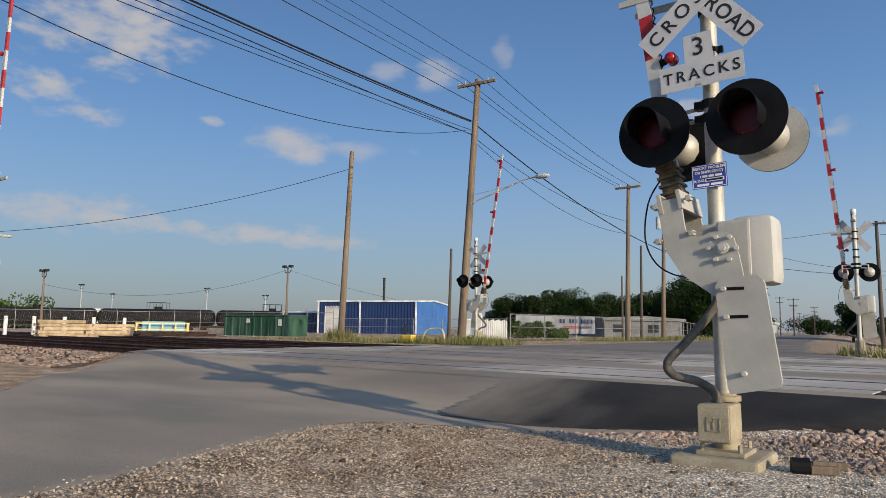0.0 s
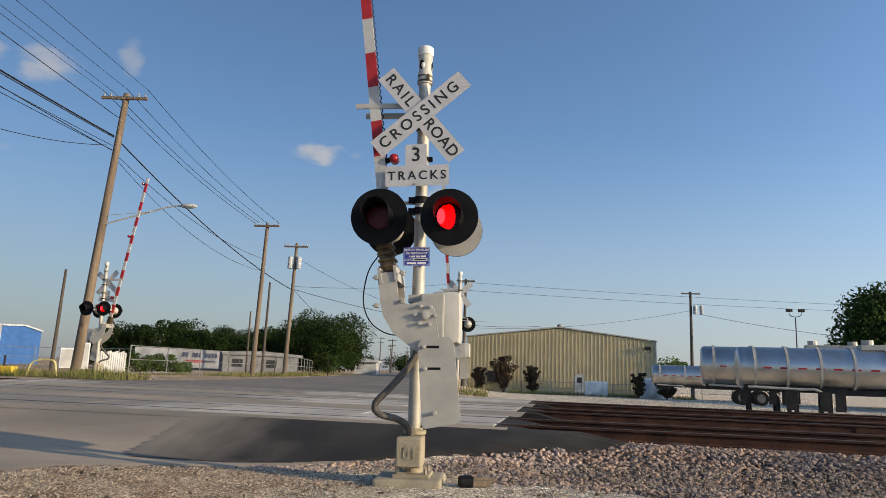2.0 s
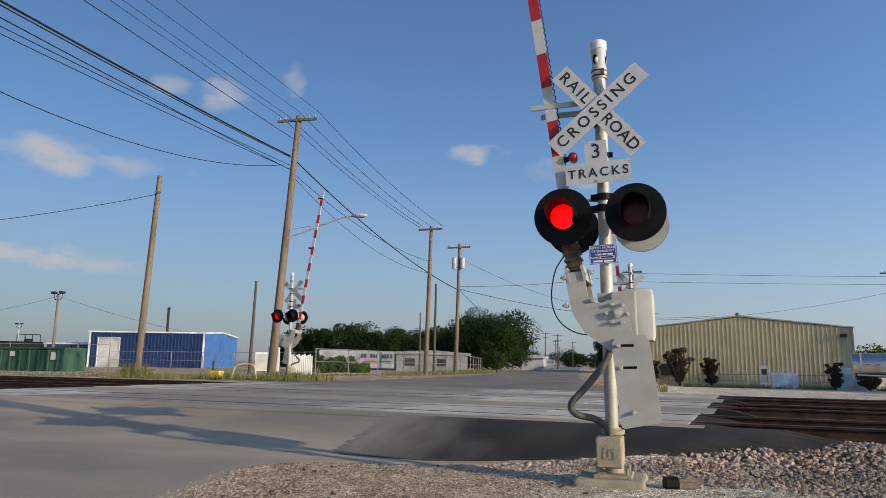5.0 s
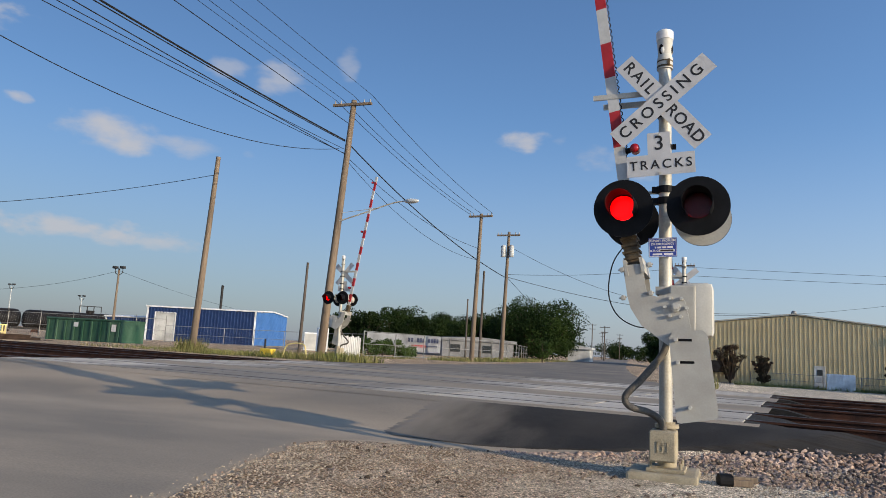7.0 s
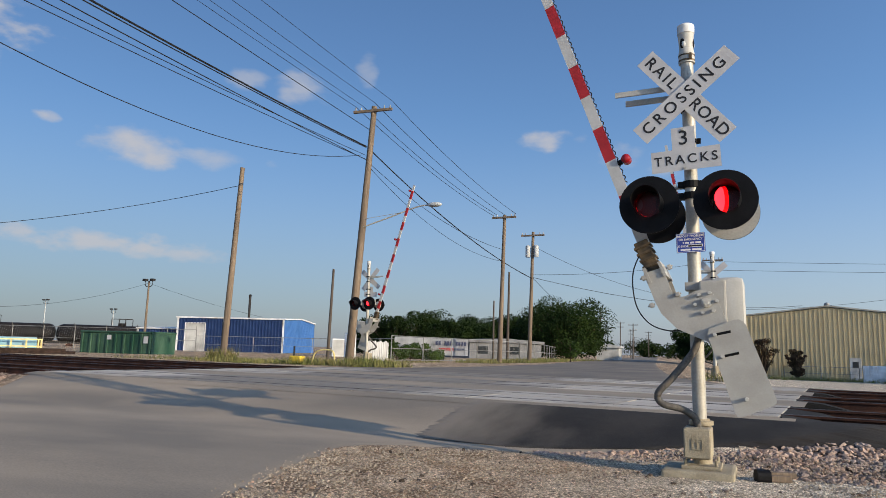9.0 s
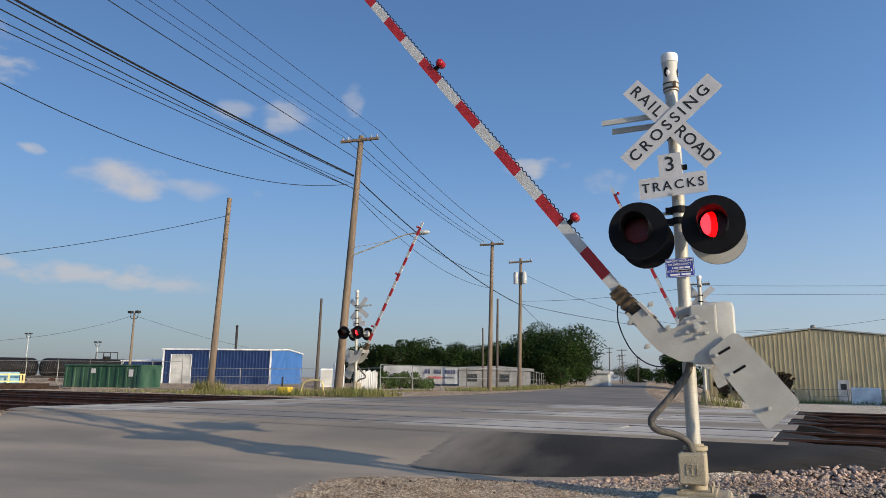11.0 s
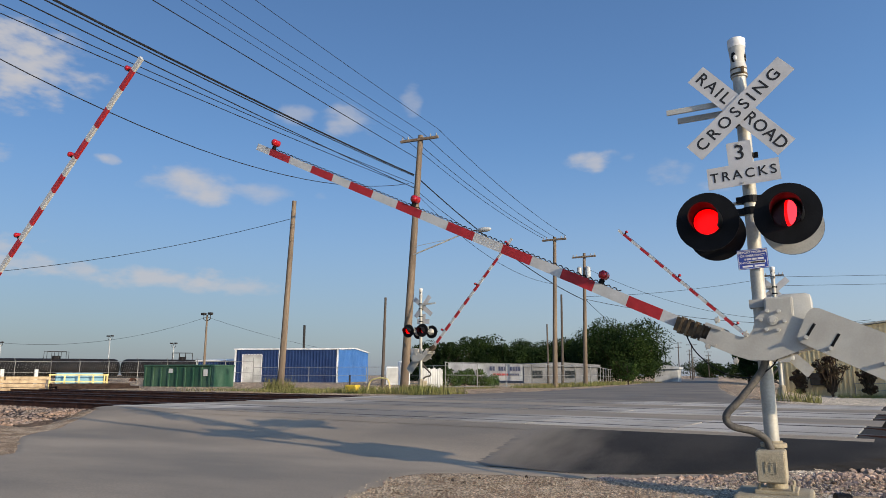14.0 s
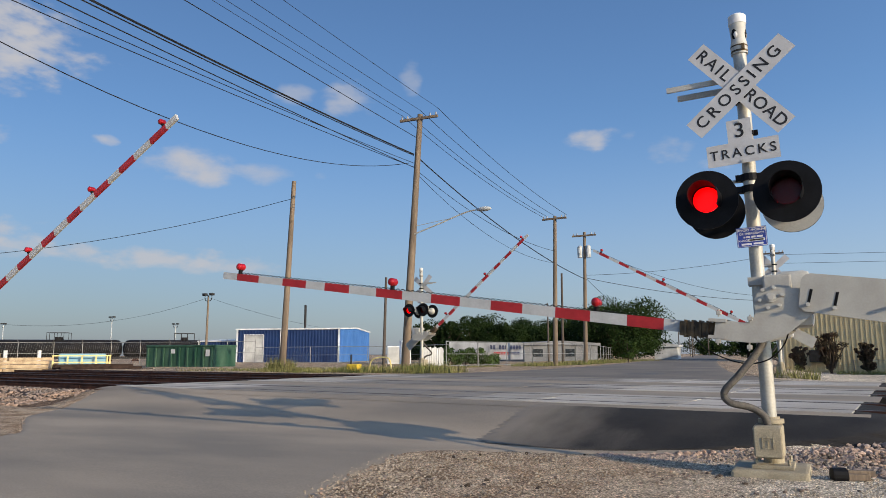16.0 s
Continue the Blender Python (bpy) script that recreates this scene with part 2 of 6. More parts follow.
GROUND = ground_mat()
ASPHALT = mat("worn_dusty_asphalt", (0.23, 0.197, 0.157), 0.9, var=0.16, scale=0.4, fine=70, bump=0.2, col2=(0.38, 0.308, 0.228), spec=0.15, stretch=(0.55, 1.3, 1))
FARASPHALT = mat("grey_dusty_asphalt", (0.17, 0.15, 0.128), 0.92, var=0.2, scale=0.3, fine=30, bump=0.3, col2=(0.25, 0.212, 0.17), spec=0.12)
NEWASPHALT = patch_mat()
def panel_mat():
    """Pale concrete, dirtied to the grey of the road where the lanes cross it."""
    m = mat("pale_crossing_concrete", (0.50, 0.445, 0.375), 0.88, var=0.2, scale=0.8, fine=60, bump=0.2, col2=(0.36, 0.32, 0.265), per_object=0.15)
    n, l = m.node_tree.nodes, m.node_tree.links
    g = n.new("ShaderNodeNewGeometry")
    sep = n.new("ShaderNodeSeparateXYZ")
    l.new(g.outputs["Position"], sep.inputs[0])
    ns = n.new("ShaderNodeTexNoise")
    ns.inputs["Scale"].default_value, ns.inputs["Detail"].default_value = 0.9, 6
    l.new(g.outputs["Position"], ns.inputs["Vector"])
    wide = n.new("ShaderNodeMath")
    wide.operation = "MULTIPLY_ADD"
    l.new(ns.outputs["Fac"], wide.inputs[0])
    wide.inputs[1].default_value, wide.inputs[2].default_value = 4.0, 6.4
    off = n.new("ShaderNodeMath")
    l.new(sep.outputs["X"], off.inputs[0])
    l.new(wide.outputs[0], off.inputs[1])
    far = n.new("ShaderNodeMath")
    far.operation = "ABSOLUTE"
    l.new(off.outputs[0], far.inputs[0])
    r = n.new("ShaderNodeMapRange")
    r.interpolation_type = "SMOOTHSTEP"
    r.inputs["From Min"].default_value, r.inputs["From Max"].default_value = 5.0, 2.8
    r.inputs["To Max"].default_value = 0.88
    l.new(far.outputs[0], r.inputs["Value"])
    mix = n.new("ShaderNodeMix")
    mix.data_type = "RGBA"
    l.new(r.outputs[0], mix.inputs["Factor"])
    mix.inputs["B"].default_value = (0.21, 0.182, 0.15, 1)
    b = n["Principled BSDF"]
    l.new(b.inputs["Base Color"].links[0].from_socket, mix.inputs["A"])
    l.new(mix.outputs["Result"], b.inputs["Base Color"])
    return m


CONCRETE = panel_mat()
FOOTING = mat("tan_concrete_footing", (0.36, 0.31, 0.22), 0.9, var=0.2, scale=5, fine=70, bump=0.3, col2=(0.27, 0.23, 0.16))
BALLAST = mat("ballast_bed", (0.1, 0.075, 0.062), 0.95, var=0.5, scale=1.5, fine=28, bump=0.9, col2=(0.06, 0.048, 0.042), dist=0.04, spec=0.05)
STONE = mat("ballast_stone", (0.28, 0.195, 0.145), 0.9, var=0.3, scale=1.3, fine=50, bump=0.3, col2=(0.17, 0.145, 0.13), per_object=0.95, spec=0.1)
PEBBLE = mat("gravel_pebble", (0.48, 0.395, 0.295), 0.9, var=0.2, scale=6, fine=50, bump=0.2, col2=(0.35, 0.285, 0.21), per_object=0.7)
RUST = mat("rusted_rail_steel", (0.075, 0.034, 0.022), 0.8, metal=0.2, var=0.3, scale=3, fine=60, bump=0.3, col2=(0.035, 0.02, 0.017), spec=0.15)
RAILHEAD = mat("polished_rail_head", (0.1, 0.08, 0.07), 0.5, metal=0.6, var=0.2, scale=2, fine=60, bump=0.05, col2=(0.05, 0.038, 0.032))
TIE = mat("creosoted_tie_wood", (0.022, 0.015, 0.012), 0.9, var=0.3, scale=4, fine=30, bump=0.5, col2=(0.045, 0.03, 0.024), per_object=0.3, spec=0.05)
GALV = mat("aluminium_mast", (0.46, 0.44, 0.39), 0.55, metal=0.25, var=0.12, scale=4, fine=50, bump=0.05, col2=(0.36, 0.345, 0.3))
GATEGREY = mat("grey_painted_steel", (0.40, 0.385, 0.345), 0.55, var=0.05, scale=4, fine=60, bump=0.04, col2=(0.34, 0.325, 0.29))
BOXGREY = mat("light_grey_casting", (0.49, 0.475, 0.43), 0.5, var=0.06, scale=5, fine=60, bump=0.05, col2=(0.42, 0.405, 0.365))
SIGNWHITE = mat("sign_sheeting", (0.48, 0.475, 0.475), 0.45, var=0.04, scale=6, fine=80, bump=0.02, col2=(0.43, 0.425, 0.425))
CAPWHITE = mat("white_cap_paint", (0.78, 0.77, 0.74), 0.5, var=0.05, scale=6, fine=60, bump=0.03)
BLACK = mat("matt_black_paint", (0.008, 0.008, 0.009), 0.6, var=0.2, scale=6, fine=60, bump=0.05, spec=0.12)
RUBBER = mat("weathered_black_hose", (0.06, 0.055, 0.05), 0.7, var=0.3, scale=8, fine=60, bump=0.2, col2=(0.13, 0.115, 0.095))
LETTER = mat("black_lettering", (0.02, 0.02, 0.022), 0.6, var=0.1)
BLUESIGN = mat("blue_sign_enamel", (0.03, 0.06, 0.33), 0.45, var=0.05, col2=(0.025, 0.05, 0.27))
WHITEINK = mat("white_ink", (0.8, 0.8, 0.8), 0.6, var=0.03)
ARMRED = mat("red_reflective_tape", (0.36, 0.022, 0.026), 0.45, bump=0.0, var=0.08, scale=6, col2=(0.28, 0.018, 0.02))
ARMWHITE = mat("white_reflective_tape", (0.46, 0.46, 0.45), 0.5, bump=0.0, var=0.06, scale=6, col2=(0.40, 0.40, 0.39))
BRASS = mat("weathered_brass_clamp", (0.16, 0.11, 0.06), 0.6, metal=0.5, var=0.3, scale=10, col2=(0.05, 0.04, 0.03))
WOODPOLE = mat("weathered_pole_wood", (0.20, 0.15, 0.105), 0.9, var=0.25, scale=1.5, fine=18, bump=0.4, col2=(0.115, 0.088, 0.066), stretch=(3, 3, 0.25))
DARKPOLE = mat("dark_pole_wood", (0.10, 0.08, 0.065), 0.9, var=0.25, scale=1.5, fine=18, bump=0.4, col2=(0.06, 0.05, 0.042), stretch=(3, 3, 0.25))
CABLE = mat("black_cable", (0.02, 0.02, 0.022), 0.7, bump=0, spec=0.1)
INSUL = mat("porcelain_insulator", (0.35, 0.33, 0.31), 0.3, bump=0)
CANGREY = mat("transformer_grey", (0.48, 0.50, 0.50), 0.5, var=0.06)
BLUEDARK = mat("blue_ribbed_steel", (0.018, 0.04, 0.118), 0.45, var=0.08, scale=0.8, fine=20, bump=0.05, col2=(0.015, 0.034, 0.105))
# lighter blue: sunlight put into the colour of the workshop's side; the garage reuses it
BLUELIGHT = mat("sunlit_light_blue_steel", (0.07, 0.19, 0.46), 0.5, var=0.06, scale=0.6, fine=20, bump=0.05, col2=(0.055, 0.155, 0.38))
WHITETRIM = mat("white_metal_trim", (0.75, 0.76, 0.77), 0.5, var=0.05, scale=1)
DOORGREY = mat("grey_roller_door", (0.52, 0.52, 0.50), 0.55, var=0.06, scale=0.8)
TAN = mat("tan_ribbed_steel", (0.6, 0.49, 0.28), 0.55, var=0.06, scale=0.5, fine=14, bump=0.05, col2=(0.52, 0.42, 0.24))
TANTRIM = mat("grey_roof_edge", (0.42, 0.41, 0.36), 0.5, var=0.06, scale=1)
DARKGLASS = mat("dark_window_glass", (0.02, 0.025, 0.03), 0.12, var=0.1, spec=0.5)
PALEBLUE = mat("pale_blue_tank_paint", (0.16, 0.33, 0.42), 0.6, var=0.12, scale=1.5, col2=(0.22, 0.36, 0.42))
GREENDUMP = mat("green_dumpster_paint", (0.015, 0.055, 0.034), 0.6, var=0.25, scale=1.6, fine=20, bump=0.15, col2=(0.05, 0.10, 0.065), stretch=(1, 1, 0.3))
STEEL = mat("polished_tank_aluminium", (0.58, 0.56, 0.53), 0.36, metal=1.0, var=0.05, scale=1.2, fine=12, bump=0.04, col2=(0.42, 0.4, 0.375), spec=0.5)
TYRE = mat("tyre_rubber", (0.022, 0.021, 0.02), 0.85, var=0.2, scale=6, spec=0.15)
RIM = mat("wheel_rim", (0.22, 0.21, 0.2), 0.4, metal=0.8, var=0.15, scale=6)
FRAMEDARK = mat("dirty_dark_frame", (0.035, 0.033, 0.032), 0.75, var=0.3, scale=3, spec=0.15)
BLACKTANK = mat("black_tank_paint", (0.012, 0.012, 0.013), 0.5, var=0.3, scale=0.8, fine=12, col2=(0.022, 0.02, 0.02), spec=0.08)
BROWNPOLE = mat("rusty_brown_lamp_pole", (0.16, 0.06, 0.04), 0.75, var=0.2, scale=2)
YELLOW = mat("yellow_safety_paint", (0.72, 0.50, 0.05), 0.55, var=0.1, scale=4)
PALEYELLOW = mat("pale_yellow_guard", (0.75, 0.62, 0.26), 0.6, var=0.1, scale=2)
FENCE = mat("galvanised_fence", (0.30, 0.30, 0.29), 0.55, metal=0.5, var=0.15, scale=4)
LUMBER = mat("stacked_lumber", (0.42, 0.32, 0.20), 0.9, var=0.25, scale=3, fine=25, bump=0.3, col2=(0.25, 0.18, 0.11), per_object=0.3)
BANNERMAT = mat("faded_white_banner", (0.44, 0.45, 0.47), 0.7, var=0.06, scale=1)
BANNERINK = mat("dark_blue_ink", (0.05, 0.06, 0.12), 0.7, var=0.1)
REDINK = mat("red_ink", (0.4, 0.05, 0.05), 0.7, var=0.1)
FARGREY = mat("far_grey_siding", (0.15, 0.155, 0.165), 0.7, var=0.08, scale=0.6)
FARWHITE = mat("far_white_roof", (0.72, 0.71, 0.68), 0.7, var=0.05, scale=0.3)
BARK = mat("tree_bark", (0.075, 0.055, 0.04), 0.95, var=0.3, scale=4, fine=20, bump=0.6, spec=0.1)
LEAFDARK = mat("dark_green_leaves", (0.013, 0.024, 0.008), 0.65, var=0.3, scale=0.5, fine=6, bump=0, col2=(0.028, 0.046, 0.012), per_object=0.5, spec=0.03)
LEAFMID = mat("mid_green_leaves", (0.03, 0.058, 0.013), 0.6, var=0.3, scale=0.5, fine=6, bump=0, col2=(0.055, 0.088, 0.02), per_object=0.5, spec=0.05)
LEAFRED = mat("bronze_shrub_leaves", (0.06, 0.05, 0.03), 0.7, var=0.3, scale=1, fine=8, bump=0, col2=(0.085, 0.05, 0.035), per_object=0.5, spec=0.05)
DRYGRASS = mat("dry_weeds", (0.18, 0.16, 0.07), 0.85, var=0.3, scale=1, fine=10, bump=0, col2=(0.13, 0.15, 0.045), per_object=0.5, spec=0.05)
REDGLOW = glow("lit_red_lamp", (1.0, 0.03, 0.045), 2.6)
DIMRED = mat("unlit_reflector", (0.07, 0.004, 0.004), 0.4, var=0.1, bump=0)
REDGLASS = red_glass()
REDLENS = mat("red_lamp_dome", (0.38, 0.01, 0.015), 0.2, var=0.05, bump=0, spec=0.5)


# ---- mesh helpers ----
def part(name, bm, material, parent=None, label="", smooth=False):
    """Links a bmesh as one mesh object, under a thing or a part."""
    bmesh.ops.recalc_face_normals(bm, faces=bm.faces)
    me = bpy.data.meshes.new(name)
    bm.to_mesh(me)
    bm.free()
    me.materials.append(material)
    if smooth:
        for p in me.polygons:
            p.use_smooth = True
        me.set_sharp_from_angle(angle=radians(40))
    ob = new(name, me)
    if parent:
        ob.parent = parent
    if label:
        tagged(ob, label)
    return ob


def from_arrays(name, verts, faces, material, parent=None, smooth=False):
    me = bpy.data.meshes.new(name)
    me.from_pydata(verts if isinstance(verts, list) else verts.tolist(), [], faces if isinstance(faces, list) else faces.tolist())
    me.materials.append(material)
    if smooth:
        for p in me.polygons:
            p.use_smooth = True
    ob = new(name, me)
    if parent:
        ob.parent = parent
    return ob


def box(bm, x0, x1, y0, y1, z0, z1, bevel=0.0):
    made = bmesh.ops.create_cube(bm, size=1)["verts"]
    for v in made:
        v.co = Vector((x0 + (v.co.x + 0.5) * (x1 - x0), y0 + (v.co.y + 0.5) * (y1 - y0), z0 + (v.co.z + 0.5) * (z1 - z0)))
    if bevel:
        edges = list({e for v in made for e in v.link_edges})
        bmesh.ops.bevel(bm, geom=edges, offset=bevel, segments=2, affect="EDGES", profile=0.6)
    return bm


def cyl(bm, a, b, r0, r1=None, seg=20, caps=True):
    a, b = Vector(a), Vector(b)
    made = bmesh.ops.create_cone(bm, cap_ends=caps, segments=seg, radius1=r0, radius2=r0 if r1 is None else r1, depth=(b - a).length)["verts"]
    m = Matrix.Translation((a + b) / 2) @ (b - a).to_track_quat("Z", "Y").to_matrix().to_4x4()
    bmesh.ops.transform(bm, matrix=m, verts=made)
    return bm


def ball(bm, c, r, scale=(1, 1, 1), sub=2):
    made = bmesh.ops.create_icosphere(bm, subdivisions=sub, radius=r)["verts"]
    bmesh.ops.transform(bm, matrix=Matrix.Translation(c) @ Matrix.Diagonal((*scale, 1)), verts=made)
    return bm


def prism(bm, pts, y0, y1):
    """A polygon in x and z, drawn out from y0 to y1."""
    f = [bm.verts.new((x, y0, z)) for x, z in pts]
    g = [bm.verts.new((x, y1, z)) for x, z in pts]
    bm.faces.new(f)
    bm.faces.new(g[::-1])
    for i in range(len(pts)):
        j = (i + 1) % len(pts)
        bm.faces.new((f[i], g[i], g[j], f[j]))
    return bm


def tube(bm, pts, r, seg=8):
    """A round bar along points."""
    rings = []
    pts = [Vector(p) for p in pts]
    for i, p in enumerate(pts):
        d = (pts[min(i + 1, len(pts) - 1)] - pts[max(i - 1, 0)]).normalized()
        q = d.to_track_quat("Z", "Y")
        rings.append([bm.verts.new(p + q @ Vector((math.cos(k * math.tau / seg) * r, math.sin(k * math.tau / seg) * r, 0))) for k in range(seg)])
    for a, b in zip(rings, rings[1:]):
        for k in range(seg):
            bm.faces.new((a[k], a[(k + 1) % seg], b[(k + 1) % seg], b[k]))
    bm.faces.new(rings[0][::-1])
    bm.faces.new(rings[-1])
    return bm


def curve_pts(ctrl, n=24):
    """A smooth line through control points."""
    out, c = [], [Vector(p) for p in ctrl]
    c = [c[0] * 2 - c[1]] + c + [c[-1] * 2 - c[-2]]
    for i in range(1, len(c) - 2):
        for k in range(n):
            t = k / n
            p0, p1, p2, p3 = c[i - 1 : i + 3]
            out.append(0.5 * (2 * p1 + (p2 - p0) * t + (2 * p0 - 5 * p1 + 4 * p2 - p3) * t * t + (3 * p1 - p0 - 3 * p2 + p3) * t**3))
    return out + [c[-2]]


def empty(name, m, label="", category="", group="", kind=""):
    ob = new(name)
    ob.matrix_basis = m
    return tagged(ob, label, category, group, kind)


def letters(text, size, m, material, parent, name="lettering", spacing=1.0, bold=0.0):
    """Words as a thin mesh, centred on the pose m, in its x and y."""
    cu = bpy.data.curves.new(name, "FONT")
    cu.body, cu.size, cu.align_x, cu.align_y, cu.space_character = text, size, "CENTER", "CENTER", spacing
    cu.extrude, cu.offset = 0.0008, bold
    cu.resolution_u = 4
    ob = new(name, cu)
    bpy.context.view_layer.update()
    me = bpy.data.meshes.new_from_object(ob.evaluated_get(bpy.context.evaluated_depsgraph_get()))
    bpy.data.objects.remove(ob)
    me.materials.clear()
    me.materials.append(material)
    me.transform(m)
    out = new(name, me)
    out.parent = parent
    return out


# ---- lie of the land ----
TRACK_TURN = math.atan(-0.085)
TN = Vector((0.0847, 0.9964, 0))
TD = Vector((0.9964, -0.0847, 0))


def along(s, n, z=0.0):
    """A point s metres along the tracks and n metres across them from the near signal."""
    p = TD * s + TN * n
    return (p.x, p.y, z)


def smooth01(a, b, x):
    t = np.clip((x - a) / (b - a), 0, 1)
    return t * t * (3 - 2 * t)


def height(x, y):
    n = 0.0847 * x + 0.9964 * y
    rise = 0.36 * smooth01(0.4, 3.1, n)
    far_right = smooth01(0.5, 10, x + 3 + 0.13 * (y - 20)) * smooth01(14, 17, n)
    h = rise + 0.04 * smooth01(14, 30, n) * (1 - far_right) - 0.53 * far_right - 0.58 * far_right * smooth01(22, 64, n)
    return h - 0.05 * smooth01(-2, -8, n)


ROAD = [(-60, -3.5, 3.5), (-20, -8.5, -1.6), (-8.3, -9.4, -2.6), (-3.3, -9.8, -3.1), (-1.9, -10.5, -3.55), (-0.5, -13.2, -3.8), (-0.25, -13.5, -3.6), (0.2, -13.9, -2.8), (0.55, -14.2, -1.5), (0.9, -14.4, -0.6), (1.6, -14.9, 0.2), (2.5, -15.6, 0.95), (3.1, -15.9, 1.4)]
FARROAD = [(14.0, -16.2, 1.2), (16, -15.4, 0.2), (19, -13.4, -1.9), (25, -12.4, -3.2), (35, -12.6, -4.8), (60, -15.8, -8.4), (100, -21.8, -13.6), (250, -41.5, -33), (700, -101, -92)]


# ---- ground, road, tracks ----
def axis_steps(lo, hi, step, far):
    a = list(np.arange(lo, hi + 1e-6, step))
    d, out_lo, out_hi = step, [], []
    p, q = lo, hi
    while p > -far:
        d *= 1.35
        p -= d
        q += d
        out_lo.append(p)
        out_hi.append(q)
    return np.array(out_lo[::-1] + a + out_hi)


def make_ground():
    xs, ys = axis_steps(-22, 22, 0.3, 2600), axis_steps(-12, 24, 0.3, 2600)
    gx, gy = np.meshgrid(xs, ys)
    rng = np.random.default_rng(3)
    gz = height(gx, gy) + rng.normal(0, 0.006, gx.shape)
    n = 0.0847 * gx + 0.9964 * gy
    left, right = road_edges(n)
    off = np.maximum(smooth01(0.2, 0.9, gx - right), smooth01(0.2, 0.9, left - gx))
    low = 0.03 + 0.21 * smooth01(1.0, 2.9, n) - 0.09 * smooth01(0.5, 1.3, n) - 0.1 * smooth01(2.4, 3.0, n)
    gz = np.where(n < 14.6, gz * (1 - off) + np.minimum(gz + 0.03, low + rng.normal(0, 0.006, gx.shape)) * off, gz)
    gz -= 0.25 * ((n > 2.6) & (n < 14.3))
    # the bed of the road is let into the ground
    gz -= 0.12 * ((gx > left + 0.6) & (gx < right - 0.6))
    verts = np.stack([gx, gy, gz], -1).reshape(-1, 3)
    w = len(xs)
    idx = np.arange(len(verts)).reshape(len(ys), w)
    faces = np.stack([idx[:-1, :-1], idx[:-1, 1:], idx[1:, 1:], idx[1:, :-1]], -1).reshape(-1, 4)
    ob = from_arrays("ground", verts, faces, GROUND, smooth=True)
    return tagged(ob, "dusty tan gravel ground with tyre marks", "ground", kind="structure")


def road_edges(y):
    rows = ROAD + FARROAD
    t = [r[0] for r in rows]
    return np.interp(y, t, [r[1] for r in rows]), np.interp(y, t, [r[2] for r in rows])


def strip(name, rows, material, lift, label, across=40, step=0.25, jitter=0.0, skew=False, drop=0.05, skirt=0.0):
    """A paved strip between left and right edges, laid on the land."""
    lo, hi = rows[0][0], rows[-1][0]
    ts = [r[0] for r in rows]
    ys = sorted(set(np.round(np.concatenate([np.arange(max(lo, -10), min(hi, 40) + 1e-6, step), np.linspace(lo, hi, 60)]), 3)))
    rng = random.Random(5)
    verts, faces = [], []
    for y in ys:
        a, b = np.interp(y, ts, [r[1] for r in rows]), np.interp(y, ts, [r[2] for r in rows])
        a, b = a + rng.uniform(-jitter, jitter), b + rng.uniform(-jitter, jitter)
        for k in range(across + 1):
            x = a + (b - a) * k / across
            yy = y - 0.085 * x if skew else y
            edge = min(k, across - k)
            z = float(height(x, yy)) + lift - (drop if edge == 0 else 0)
            if skirt and k == across:
                x += skirt * float(smooth01(0.8, 2.2, y))
                z = min(z, 0.02 + 0.21 * float(smooth01(1.0, 2.9, y)))
            verts.append((x, yy, z))
    w = across + 1
    for j in range(len(ys) - 1):
        for k in range(across):
            i = j * w + k
            faces.append((i, i + 1, i + w + 1, i + w))
    return tagged(from_arrays(name, verts, faces, material, smooth=True), label, "road", kind="structure")


make_ground()
strip("road", ROAD, ASPHALT, 0.012, "grey dusty worn asphalt road before the tracks", jitter=0.06, skew=True)
strip("road_far", FARROAD, FARASPHALT, 0.012, "grey worn asphalt road beyond the tracks", jitter=0.1, skew=True)
strip("pavement", [(0.6, -3.5, -2.3), (0.8, -3.7, -1.5), (1.4, -3.75, 0.1), (2.0, -3.75, 1.1), (2.5, -3.8, 1.8), (3.02, -3.8, 2.15)], NEWASPHALT, 0.024, "fresh black asphalt patch ramping up to the crossing", across=24, step=0.1, jitter=0.06, skew=True, drop=0.02, skirt=0.6)

RAIL_TOP = 0.405
TRACKS = (3.55, 7.85, 12.15)
SPAN = (-15.8, 0.5)


def rail_profile():
    return [(-0.07, 0), (0.07, 0), (0.07, 0.012), (0.012, 0.03), (0.010, 0.125), (0.036, 0.138), (0.036, 0.165), (0.026, 0.172), (-0.026, 0.172), (-0.036, 0.165), (-0.036, 0.138), (-0.010, 0.125), (-0.012, 0.03), (-0.07, 0.012)]


